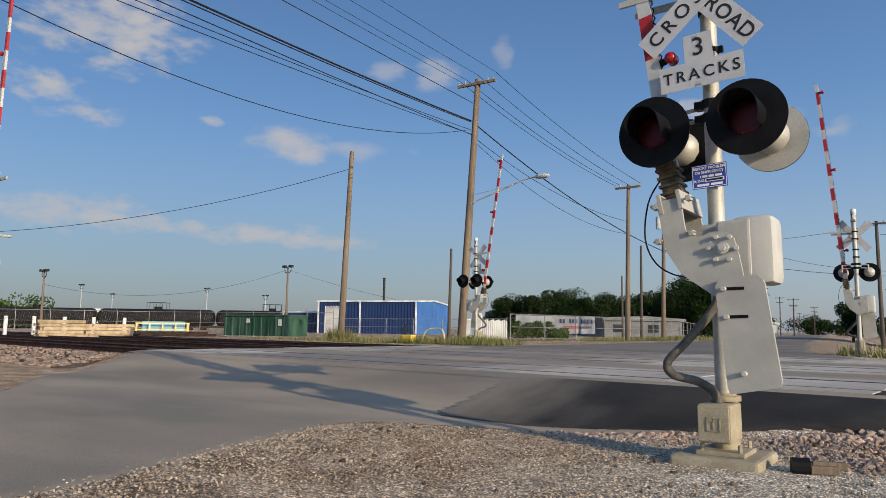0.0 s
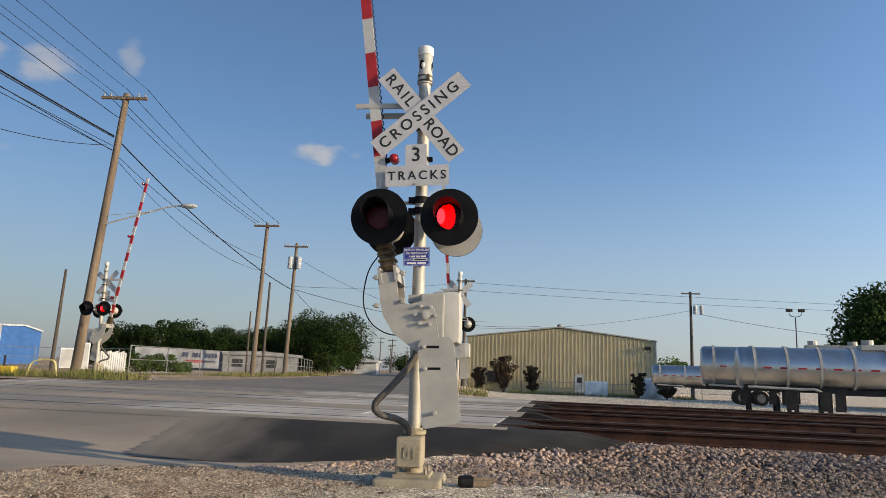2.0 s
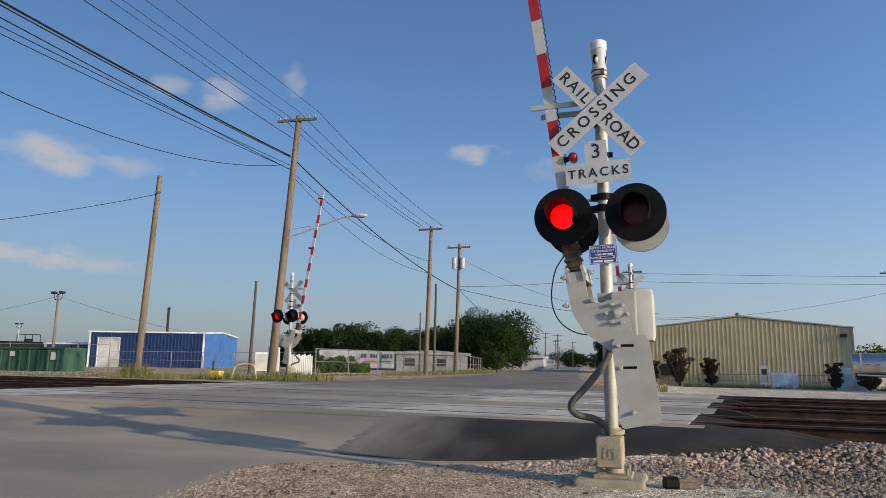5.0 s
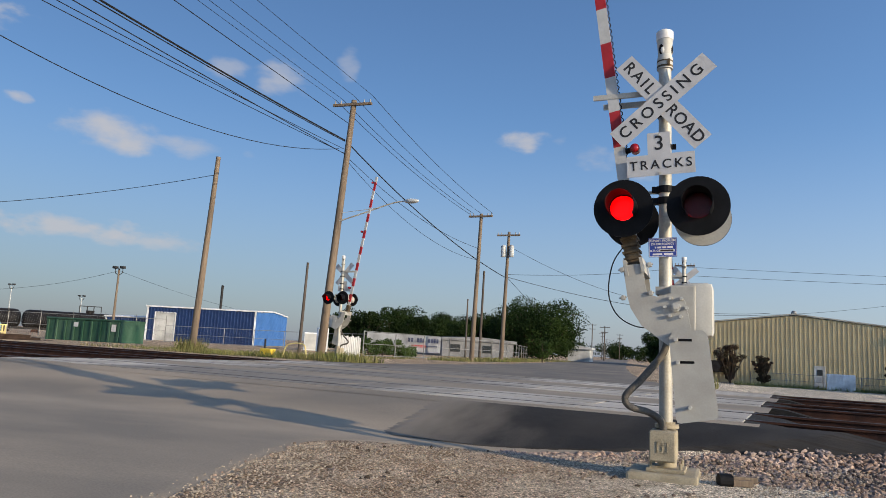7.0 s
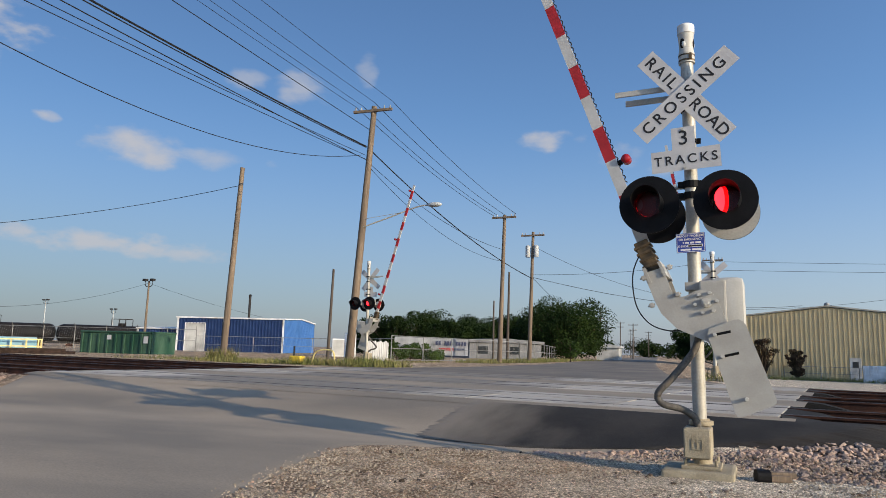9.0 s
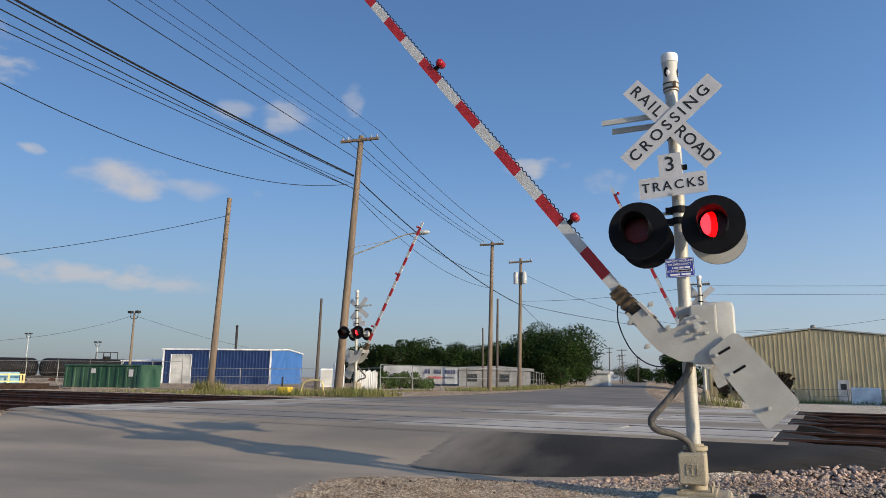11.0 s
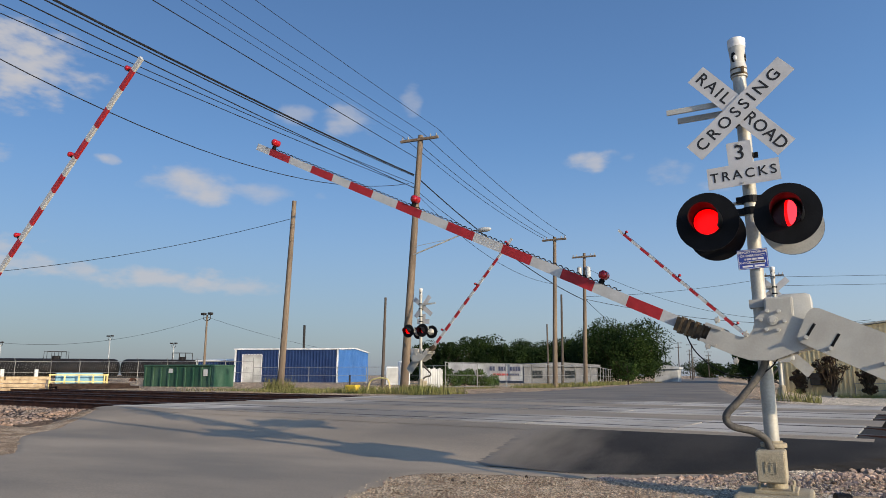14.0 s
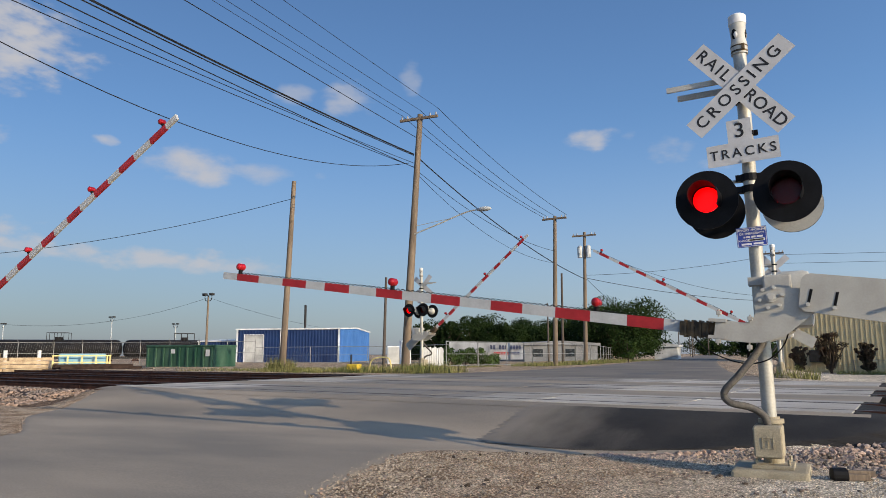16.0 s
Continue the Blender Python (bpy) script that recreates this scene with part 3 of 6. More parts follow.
def make_track(n0):
    t = empty("railway_track", Matrix.Translation(along(0, n0, 0)) @ pose(0, 0, 0, 0, 0, math.degrees(TRACK_TURN)), "rusty railway track on dark wooden ties", "railway track", "three parallel tracks")
    for g in (0, 1.505):
        bm = bmesh.new()
        base = RAIL_TOP - 0.172
        pts = [(p[0] + g, p[1] + base) for p in rail_profile()]
        rows = [[bm.verts.new((s, a, b)) for a, b in pts] for s in (-260, -60, 0, 60, 260)]
        for r0, r1 in zip(rows, rows[1:]):
            for i in range(len(pts)):
                j = (i + 1) % len(pts)
                bm.faces.new((r0[i], r0[j], r1[j], r1[i]))
        rail = part("rail", bm, RUST, t)
        rail.data.materials.append(RAILHEAD)
        for p in rail.data.polygons:
            if p.center.z > base + 0.16:
                p.material_index = 1
        for s in np.arange(-45, 60, 13.1):
            if SPAN[0] - 0.5 < s < SPAN[1] + 0.5:
                continue
            bm = bmesh.new()
            box(bm, s - 0.45, s + 0.45, g - 0.03, g + 0.03, base + 0.035, base + 0.115)
            part("joint_bar", bm, RUST, rail)
    verts, faces = [], []
    rng = random.Random(int(n0 * 10))
    cube = [(0, 1, 2, 3), (4, 7, 6, 5), (0, 4, 5, 1), (1, 5, 6, 2), (2, 6, 7, 3), (3, 7, 4, 0)]
    for s in np.arange(-80, 80, 0.53):
        if SPAN[0] + 0.2 < s < SPAN[1] - 0.2:
            continue
        j, k, h = rng.uniform(-0.04, 0.04), rng.uniform(-0.05, 0.05), rng.uniform(-0.012, 0.004)
        b = len(verts)
        for z in (0.0, 0.225 + h):
            verts += [(s + j - 0.11, -0.53 + k, z), (s + j + 0.11, -0.53 + k, z), (s + j + 0.11, 2.03 + k, z), (s + j - 0.11, 2.03 + k, z)]
        faces += [tuple(b + i for i in f) for f in cube]
    tagged(from_arrays("ties", verts, faces, TIE, t), "dark creosoted wooden ties", kind="stuff")
    return t


for n0 in TRACKS:
    make_track(n0)


def ballast_bed():
    """The stone bed under and between the tracks."""
    ss = np.concatenate([np.arange(-260, -40, 20), np.arange(-40, 40, 0.35), np.arange(40, 261, 20)])
    ns = np.concatenate([np.arange(0.9, 3.6, 0.15), np.arange(3.6, 14.6, 0.5), [15.2]])
    rng = np.random.default_rng(4)
    verts, faces = [], []
    for s in ss:
        inside = SPAN[0] - 0.2 < s < SPAN[1] + 0.2
        for n in ns:
            x, y, _ = along(s, n)
            z = 0.21 * smooth01(1.0, 2.9, n) + 0.02 - (0.08 if n > 15 else 0) + rng.normal(0, 0.012)
            z = float(z) - (0.5 if inside else 0) - (0.05 if n < 1.0 else 0)
            verts.append((x, y, z))
    w = len(ns)
    for i in range(len(ss) - 1):
        for j in range(w - 1):
            a = i * w + j
            faces.append((a, a + w, a + w + 1, a + 1))
    return tagged(from_arrays("ballast", verts, faces, BALLAST, smooth=True), "dark rust-stained ballast bed under the tracks", "ballast", kind="structure")


ballast_bed()


def crossing():
    """Concrete crossing panels, one object a panel, and asphalt between the tracks."""
    root = empty("crossing_surface", Matrix.Translation((0, 0, 0)), "pale concrete crossing panels set flush with the rails", "crossing", kind="structure")
    length = (SPAN[1] - SPAN[0]) / 7
    kinds = {}
    for n0 in TRACKS:
        for lo, hi in ((-0.52, -0.055), (0.095, 0.735), (0.77, 1.41), (1.56, 2.02)):
            key = round(hi - lo, 3)
            if key not in kinds:
                bm = bmesh.new()
                box(bm, 0.006, length - 0.006, 0, hi - lo, -0.25, 0, 0.012)
                kinds[key] = part("panel", bm, CONCRETE).data
                bpy.data.objects.remove([o for o in scene.objects if o.data == kinds[key]][0])
            for k in range(7):
                ob = new("panel", kinds[key])
                ob.parent = root
                ob.matrix_basis = Matrix.Translation(along(SPAN[0] + k * length, n0 + lo, RAIL_TOP + random.uniform(-0.006, 0.002))) @ pose(0, 0, 0, 0, 0, math.degrees(TRACK_TURN))
    for n0, n1 in ((TRACKS[0] + 2.03, TRACKS[1] - 0.53), (TRACKS[1] + 2.03, TRACKS[2] - 0.53), (TRACKS[2] + 2.03, TRACKS[2] + 2.6), (2.6, TRACKS[0] - 0.53)):
        verts, faces = [], []
        m = 60
        for i in range(m + 1):
            s = SPAN[0] - 0.2 + (SPAN[1] - SPAN[0] + 0.4) * i / m
            for j in range(7):
                n = n0 + (n1 - n0) * j / 6
                x, y, _ = along(s, n)
                z = RAIL_TOP - 0.012 if n0 > 3 else float(height(x, y)) + 0.016 + (RAIL_TOP - 0.012 - 0.376) * (j / 6)
                verts.append((x, y, z))
        for i in range(m):
            for j in range(6):
                a = i * 7 + j
                faces.append((a, a + 7, a + 8, a + 1))
        tagged(from_arrays("road_infill", verts, faces, ASPHALT, smooth=True), "worn grey asphalt between the rails of the crossing", "road", kind="structure")
    for n0 in TRACKS:
        for a, b in ((-0.52, -0.08), (0.1, 1.40), (1.6, 2.02)):
            bm = bmesh.new()
            prism(bm, [(SPAN[1] + 0.01, -0.2), (SPAN[1] + 0.008, RAIL_TOP - 0.006), (SPAN[1] + 0.45, RAIL_TOP - 0.045), (SPAN[1] + 1.3, 0.16), (SPAN[1] + 1.3, -0.2)], n0 + a, n0 + b)
            bmesh.ops.transform(bm, matrix=pose(0, 0, 0, 0, 0, math.degrees(TRACK_TURN)), verts=bm.verts)
            tagged(part("road_ramp", bm, NEWASPHALT), "black asphalt wedge at the panel ends", "road", kind="structure")
    return root


crossing()


# ---- crossing signals ----
def rot(p, deg):
    a = radians(deg)
    return (p[0] * math.cos(a) - p[1] * math.sin(a), p[0] * math.sin(a) + p[1] * math.cos(a))


PIVOT = (0.12, -0.30, 1.675)


def gate_parts(root, s, f, arm_len=7.36, lamp_at=(1.735, 4.39, 7.045)):
    """The gate arm, level, pointing to -x from its pivot; s = -1 points it to +x, f = -1 puts it behind."""
    g = new("gate_arm")
    g.parent = root
    g.location = (PIVOT[0] * s, PIVOT[1] * f, PIVOT[2])
    k = 0.0052

    def loc(px, py):
        return rot(((px - 1345.6) * k, -(py - 565.6) * k), 18.4)

    def P(pts, y0, y1):
        bm = bmesh.new()
        prism(bm, [(x * s, z) for x, z in pts], y0 * f, y1 * f)
        return bm

    plate = [loc(*p) for p in ((1243.6, 578), (1268, 588), (1290, 597), (1303, 597), (1312, 585), (1317, 563), (1327, 550), (1340, 545), (1362, 551), (1396, 563), (1403, 585), (1406, 610), (1347, 637), (1308, 639), (1285, 633), (1229, 612))]
    part("support_plate", P(plate, -0.012, 0.012), GATEGREY, g, "bent grey steel arm support plate")
    part("support_plate", P(plate, 0.50, 0.524), GATEGREY, g, "bent grey steel arm support plate")
    bm = bmesh.new()
    for i in range(6):
        a = i * math.tau / 6 + 0.3
        cyl(bm, (0.1 * math.cos(a) * s, -0.012 * f, 0.1 * math.sin(a)), (0.1 * math.cos(a) * s, -0.045 * f, 0.1 * math.sin(a)), 0.017, seg=8)
    cyl(bm, (0, -0.01 * f, 0), (0, -0.04 * f, 0), 0.045, seg=16)
    cyl(bm, (0, -0.04 * f, 0), (0, -0.06 * f, 0), 0.028, seg=6)
    part("hub_bolts", bm, BOXGREY, g)
    cw = [loc(*p) for p in ((1384, 594), (1400, 552), (1405, 545), (1412, 542), (1420, 543), (1545, 594), (1551, 599), (1551, 607), (1534, 660), (1530, 665), (1523, 664), (1390, 604))]
    part("counterweight", P(cw, -0.05, -0.016), GATEGREY, g, "grey counterweight plate with two slots")
    for a, b in (((1399, 594), (1412, 570)), ((1436, 611), (1449, 586)), ((1516, 632), (1526, 628))):
        pa, pb = loc(*a), loc(*b)
        bm = bmesh.new()
        if a[0] < 1500:
            d = Vector((pb[0] - pa[0], pb[1] - pa[1])).normalized() * 0.012
            nn = Vector((-d.y, d.x))
            quad = [(pa[0] + nn.x, pa[1] + nn.y), (pb[0] + nn.x, pb[1] + nn.y), (pb[0] - nn.x, pb[1] - nn.y), (pa[0] - nn.x, pa[1] - nn.y)]
            prism(bm, [(x * s, z) for x, z in quad], -0.053 * f, -0.05 * f)
            part("slot", bm, BLACK, g)
            bm = bmesh.new()
        cyl(bm, (pa[0] * s, -0.04 * f, pa[1]), (pa[0] * s, -0.10 * f, pa[1]), 0.018, seg=8)
        part("bolt", bm, BOXGREY, g)
    # clamp between plate and arm
    x0, z0 = loc(1238, 592)
    bm = bmesh.new()
    box(bm, min(x0 * s, (x0 - 0.36) * s), max(x0 * s, (x0 - 0.36) * s), 0.14 * f, 0.32 * f, z0 - 0.095, z0 + 0.05, 0.01) if f > 0 else box(bm, min(x0 * s, (x0 - 0.36) * s), max(x0 * s, (x0 - 0.36) * s), -0.32, -0.14, z0 - 0.095, z0 + 0.05, 0.01)
    for i in range(5):
        xx = (x0 - 0.02 - 0.07 * i) * s
        box(bm, xx - 0.012, xx + 0.012, min(0.12 * f, 0.34 * f), max(0.12 * f, 0.34 * f), z0 - 0.11, z0 + 0.065)
    part("arm_clamp", bm, BRASS, g, "weathered brass arm clamp")
    bm = bmesh.new()
    for dz in (0.07, -0.09):
        box(bm, min((x0 - 0.06) * s, (x0 + 0.1) * s), max((x0 - 0.06) * s, (x0 + 0.1) * s), min(-0.03 * f, 0.52 * f), max(-0.03 * f, 0.52 * f), z0 + dz - 0.015, z0 + dz + 0.015)
    part("clamp_bracket", bm, GATEGREY, g)
    for u in (0.03, 0.31):
        for v in (0.135, -0.135):
            bm = bmesh.new()
            cx, cz = x0 + u, z0 + v + 0.01 - 0.14 * u
            box(bm, cx * s - 0.022, cx * s + 0.022, min(-0.035 * f, 0.03 * f), max(-0.035 * f, 0.03 * f), cz - 0.02, cz + 0.02, 0.005)
            cyl(bm, (cx * s, -0.02 * f, cz - 0.036), (cx * s, -0.02 * f, cz + 0.036), 0.009, seg=6)
            part("clamp_ear", bm, GATEGREY, g)
    # the striped arm rises slightly towards its tip
    xa, za, xb, zb = -0.80, z0 - 0.005, -arm_len, 0.06
    ends = (0.80, 1.015, 1.395, 1.795, 2.195, 2.59, 2.99, 3.40, 3.80, 4.22, 4.62, 5.05, 5.46, 5.785, 6.205, 6.655, 7.08, 7.36)
    for i in range(17):
        t0, t1 = (ends[i] - 0.80) / 6.56, (ends[i + 1] - 0.80) / 6.56
        h0, h1 = 0.060 - 0.010 * t0, 0.060 - 0.010 * t1
        p = [(xa + (xb - xa) * t0, za + (zb - za) * t0, h0), (xa + (xb - xa) * t1, za + (zb - za) * t1, h1)]
        pts = [(p[0][0], p[0][1] - p[0][2]), (p[1][0], p[1][1] - p[1][2]), (p[1][0], p[1][1] + p[1][2]), (p[0][0], p[0][1] + p[0][2])]
        bm = bmesh.new()
        prism(bm, [(x * s, z) for x, z in pts], 0.205 * f, 0.255 * f)
        red = i % 2 == 1
        part("arm_stripe", bm, ARMRED if red else ARMWHITE, g, "red reflective stripe" if red else "white reflective stripe")

    def arm_at(d):
        t = (xa + d) / (xa - xb)
        return xa + (xb - xa) * t, za + (zb - za) * t + 0.060 - 0.010 * t

    for d in lamp_at:
        x, z = arm_at(d)
        bm = bmesh.new()
        cyl(bm, (x * s, 0.23 * f, z), (x * s, 0.23 * f, z + 0.05), 0.03, seg=10)
        lamp = part("arm_lamp", bm, BLACK, g)
        bm = bmesh.new()
        cyl(bm, (x * s, 0.23 * f - 0.045, z + 0.10), (x * s, 0.23 * f + 0.045, z + 0.10), 0.05, seg=16)
        ball(bm, (x * s, 0.23 * f - 0.045, z + 0.10), 0.047, (1, 0.6, 1), 2)
        ball(bm, (x * s, 0.23 * f + 0.045, z + 0.10), 0.047, (1, 0.6, 1), 2)
        part("lens", bm, REDLENS, lamp, "red round lens", smooth=True)
    # coiled lamp cable along the top edge
    pts = []
    d = 1.5
    while d < arm_len - 0.3:
        x, z = arm_at(d)
        pts.append((x * s, 0.23 * f + 0.010 * math.cos(d * 85), z + 0.010 + 0.012 * math.sin(d * 85)))
        d += 0.016
    bm = bmesh.new()
    tube(bm, pts, 0.006, 4)
    part("cable", bm, CABLE, g, "coiled black cable")
    bm = bmesh.new()
    hang = [rot(p, 36.3) for p in ((-0.82, 0.15), (-0.77, -0.1), (-0.59, -0.35), (-0.38, -0.45), (-0.17, -0.41), (0.0, -0.27))]
    tube(bm, curve_pts([(x * s, 0.16 * f, z) for x, z in hang], 8), 0.007, 6)
    part("slack_cable", bm, CABLE, g, "slack black cable loop")
    return g


def flasher(root, x, y, z, face, plain=True):
    """A flashing light with its round background; face -1 looks to -y, +1 to +y. Returns the turning lamp."""
    bm = bmesh.new()
    cyl(bm, (x, y, z), (x, y - 0.012 * face, z), 0.296, seg=40)
    body = part("flashing_light", bm, BLACK, root, "round black background of a flashing light")
    bm = bmesh.new()
    cyl(bm, (x, y - 0.0125 * face, z), (x, y - 0.02 * face, z), 0.294, seg=40)
    part("background_back", bm, GALV if plain else BLACK, body, "bare aluminium back of the light" if plain else "black back of the light")
    bm = bmesh.new()
    ball(bm, (x, y - 0.06 * face, z), 0.155, (1, 0.95, 1), 3)
    bmesh.ops.delete(bm, geom=[v for v in bm.verts if (v.co.y - y) * face > -0.021], context="VERTS")
    part("housing", bm, GALV, body, "domed grey light housing", smooth=True)
    # hood: an open tube, cut away below
    bm = bmesh.new()
    seg, rows = 28, []
    for i in range(seg + 1):
        a = radians(-38 + (256 * i / seg))
        c, sn = math.cos(a), math.sin(a)
        deep = 0.30 - 0.16 * max(0, -sn + 0.1)
        rows.append([bm.verts.new((x + c * r, y + d * face, z + sn * r)) for r, d in ((0.146, 0), (0.141, deep), (0.136, deep), (0.139, 0))])
    for a, b in zip(rows, rows[1:]):
        for i in range(4):
            bm.faces.new((a[i], a[(i + 1) % 4], b[(i + 1) % 4], b[i]))
    bm.faces.new(rows[0])
    bm.faces.new(rows[-1][::-1])
    part("hood", bm, BLACK, body, smooth=True)
    bm = bmesh.new()
    cyl(bm, (x, y + 0.028 * face, z), (x, y + 0.032 * face, z), 0.132, seg=32)
    part("lens", bm, REDGLASS, body, "red glass lens")
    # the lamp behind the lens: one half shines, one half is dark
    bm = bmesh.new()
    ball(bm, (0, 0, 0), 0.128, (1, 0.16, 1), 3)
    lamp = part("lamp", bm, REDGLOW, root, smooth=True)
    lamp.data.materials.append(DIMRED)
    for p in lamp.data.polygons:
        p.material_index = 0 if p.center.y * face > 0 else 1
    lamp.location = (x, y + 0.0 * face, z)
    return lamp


def signal(m, s, f, label, both=True, words=False, arm=(7.36, (1.735, 4.39, 7.045))):
    """A crossing signal with its gate. s: side of the arm, f: way that its signs face (1: to -y)."""
    root = empty("crossing_signal", m, label, "crossing signal", "gates round the crossing")
    Y = lambda a, b: (min(a * f, b * f), max(a * f, b * f))
    bm = bmesh.new()
    box(bm, -0.345, 0.31, -0.35, 0.32, -0.1, 0.10, 0.03)
    part("footing", bm, FOOTING, root, "tan concrete footing")
    bm = bmesh.new()
    box(bm, -0.17, 0.19, -0.24, 0.14, 0.10, 0.135, 0.008)
    for x, y in ((-0.13, -0.2), (0.15, -0.2), (-0.13, 0.1), (0.15, 0.1)):
        cyl(bm, (x, y, 0.13), (x, y, 0.19), 0.016, seg=6)
    part("base_plate", bm, FOOTING, root)
    bm = bmesh.new()
    box(bm, -0.135, 0.115, *Y(-0.29, 0.05), 0.20, 0.49, 0.025)
    jb = part("junction_box", bm, FOOTING, root, "cream cast junction box")
    bm = bmesh.new()
    box(bm, -0.125, 0.105, *Y(-0.305, -0.29), 0.215, 0.475, 0.006)
    part("cover", bm, FOOTING, jb)
    bm = bmesh.new()
    for a in ((-0.06, 0.04, 0.385, 0.392), (-0.06, 0.04, 0.29, 0.297), (-0.06, -0.053, 0.29, 0.392), (0.033, 0.04, 0.29, 0.392), (-0.05, 0.03, 0.366, 0.373), (-0.014, -0.007, 0.305, 0.373)):
        box(bm, a[0], a[1], *Y(-0.311, -0.305), a[2], a[3])
    part("emblem", bm, FOOTING, jb)
    bm = bmesh.new()
    cyl(bm, (0.01, 0, 0.13), (0.01, 0, 0.56), 0.095, 0.08, 20)
    cyl(bm, (0.01, 0, 0.50), (0.01, 0, 0.54), 0.115, seg=20)
    part("mast_socket", bm, FOOTING, root, smooth=True)
    bm = bmesh.new()
    cyl(bm, (0, 0, 0.5), (0, 0, 4.33), 0.065, seg=24)
    part("mast", bm, GALV, root, "cream weathered aluminium mast", smooth=True)
    bm = bmesh.new()
    cyl(bm, (0, 0, 4.238), (0, 0, 4.348), 0.082, seg=24)
    cyl(bm, (0, 0, 4.348), (0, 0, 4.398), 0.082, 0.071, 24)
    cyl(bm, (0, 0, 4.398), (0, 0, 4.568), 0.071, 0.082, 24)
    bell = part("bell", bm, BOXGREY, root, "pale grey electronic bell with a black sound opening", smooth=True)
    bm = bmesh.new()
    cyl(bm, (0, 0, 4.568), (0, 0, 4.658), 0.088, seg=24)
    cyl(bm, (0, 0, 4.658), (0, 0, 4.673), 0.088, 0.07, 24)
    part("cap", bm, CAPWHITE, bell, "white bell cap", smooth=True)
    bm = bmesh.new()
    cyl(bm, (0, 0, 4.253), (0, 0, 4.273), 0.0845, seg=24)
    cyl(bm, (0, 0, 4.313), (0, 0, 4.328), 0.0845, seg=24)
    box(bm, 0.03, 0.06, -0.10, -0.06, 4.258, 4.323, 0.004)
    part("collar_band", bm, BRASS, bell)
    bm = bmesh.new()
    for a in (-118, 2, 122):
        c, sn = math.cos(radians(a)), math.sin(radians(a))
        ball(bm, (0.045 * c, 0.045 * sn, 4.458), 0.05, (0.8, 0.8, 1.75), 2)
    part("sound_opening", bm, BLACK, bell, smooth=True)
    bm = bmesh.new()
    for a in (-108, 12, 132):
        c, sn = math.cos(radians(a)), math.sin(radians(a))
        ball(bm, (0.058 * c, 0.058 * sn, 4.443), 0.033, (0.85, 0.85, 1.5), 2)
    part("reflector_cone", bm, CAPWHITE, bell, smooth=True)
    # crossbuck
    yb = -0.15 * f
    for k, (ang, text, off) in enumerate(((-49.8, "RAIL  ROAD", 0.0), (40.5, "CROSSING", -0.012))):
        bm = bmesh.new()
        box(bm, -0.612, 0.612, -0.108, 0.108, -0.002, 0.002)
        turn = Matrix.Translation((-0.015, yb + off * f, 3.838)) @ pose(0, 0, 0, 90, 0, 0) @ pose(0, 0, 0, 0, 0, ang)
        bmesh.ops.transform(bm, matrix=turn, verts=bm.verts)
        blade = part("crossbuck_blade", bm, SIGNWHITE, root, "white crossbuck blade")
        if words:
            if k == 0:
                for word, at, space in (("RAIL", -0.36, 1.3), ("ROAD", 0.345, 1.08)):
                    letters(word, 0.17, turn @ pose(at, 0, 0.003), LETTER, blade, spacing=space, bold=0.0022)
            else:
                letters(text, 0.168, turn @ pose(-0.02, 0, 0.003), LETTER, blade, spacing=1.42, bold=0.0022)
    for z in (3.95, 3.72, 3.38, 3.14):
        bm = bmesh.new()
        cyl(bm, (0, 0, z - 0.02), (0, 0, z + 0.02), 0.078, seg=16)
        box(bm, -0.03, 0.03, *Y(-0.145, -0.06), z - 0.02, z + 0.02)
        box(bm, 0.06, 0.11, -0.02, 0.02, z - 0.025, z + 0.025)
        part("sign_clamp", bm, BLACK, root)
    if both or words:
        bm = bmesh.new()
        hung = Matrix.Translation((-0.034, yb, 3.157)) @ pose(0, 0, 0, 0, -2.2, 0)
        prism(bm, [(-0.337, -0.112), (0.337, -0.112), (0.337, 0.112), (0.105, 0.112), (0.105, 0.345), (-0.123, 0.345), (-0.123, 0.112), (-0.337, 0.112)], -0.002, 0.002)
        bmesh.ops.transform(bm, matrix=hung, verts=bm.verts)
        plate = part("track_count_sign", bm, SIGNWHITE, root, "white sign for three tracks")
        if words:
            letters("TRACKS", 0.135, hung @ pose(0, -0.004, 0, 90, 0, 0), LETTER, plate, spacing=1.36, bold=0.0015)
            letters("3", 0.215, hung @ pose(-0.008, -0.004, 0.225, 90, 0, 0), LETTER, plate, bold=0.0015)
            for z in (0.32, -0.09):
                bm = bmesh.new()
                cyl(bm, (-0.01, -0.002, z), (-0.01, -0.012, z), 0.012, seg=8)
                bmesh.ops.transform(bm, matrix=hung, verts=bm.verts)
                part("sign_bolt", bm, GALV, plate)
    # cross arms that carry the lights
    bm = bmesh.new()
    for z in (2.90, 2.80):
        tube(bm, [(-0.385, 0.0, z - 0.02), (-0.1, 0.0, z), (0.1, 0.0, z), (0.333, 0.0, z - 0.02)], 0.018)
    for x in (-0.385, 0.333):
        tube(bm, [(x, -0.27, 2.68), (x, 0.40, 2.69)], 0.03)
        tube(bm, [(x, 0.0, 2.68), (x, 0.0, 2.90)], 0.022)
    part("light_arm", bm, GALV, root)
    bm = bmesh.new()
    for z in (2.92, 2.80):
        cyl(bm, (0, 0, z - 0.035), (0, 0, z + 0.035), 0.085, seg=16)
        box(bm, -0.13, -0.05, -0.05, 0.05, z - 0.03, z + 0.03)
        box(bm, 0.05, 0.13, -0.05, 0.05, z - 0.03, z + 0.03)
    part("arm_clamp", bm, BLACK, root)
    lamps = []
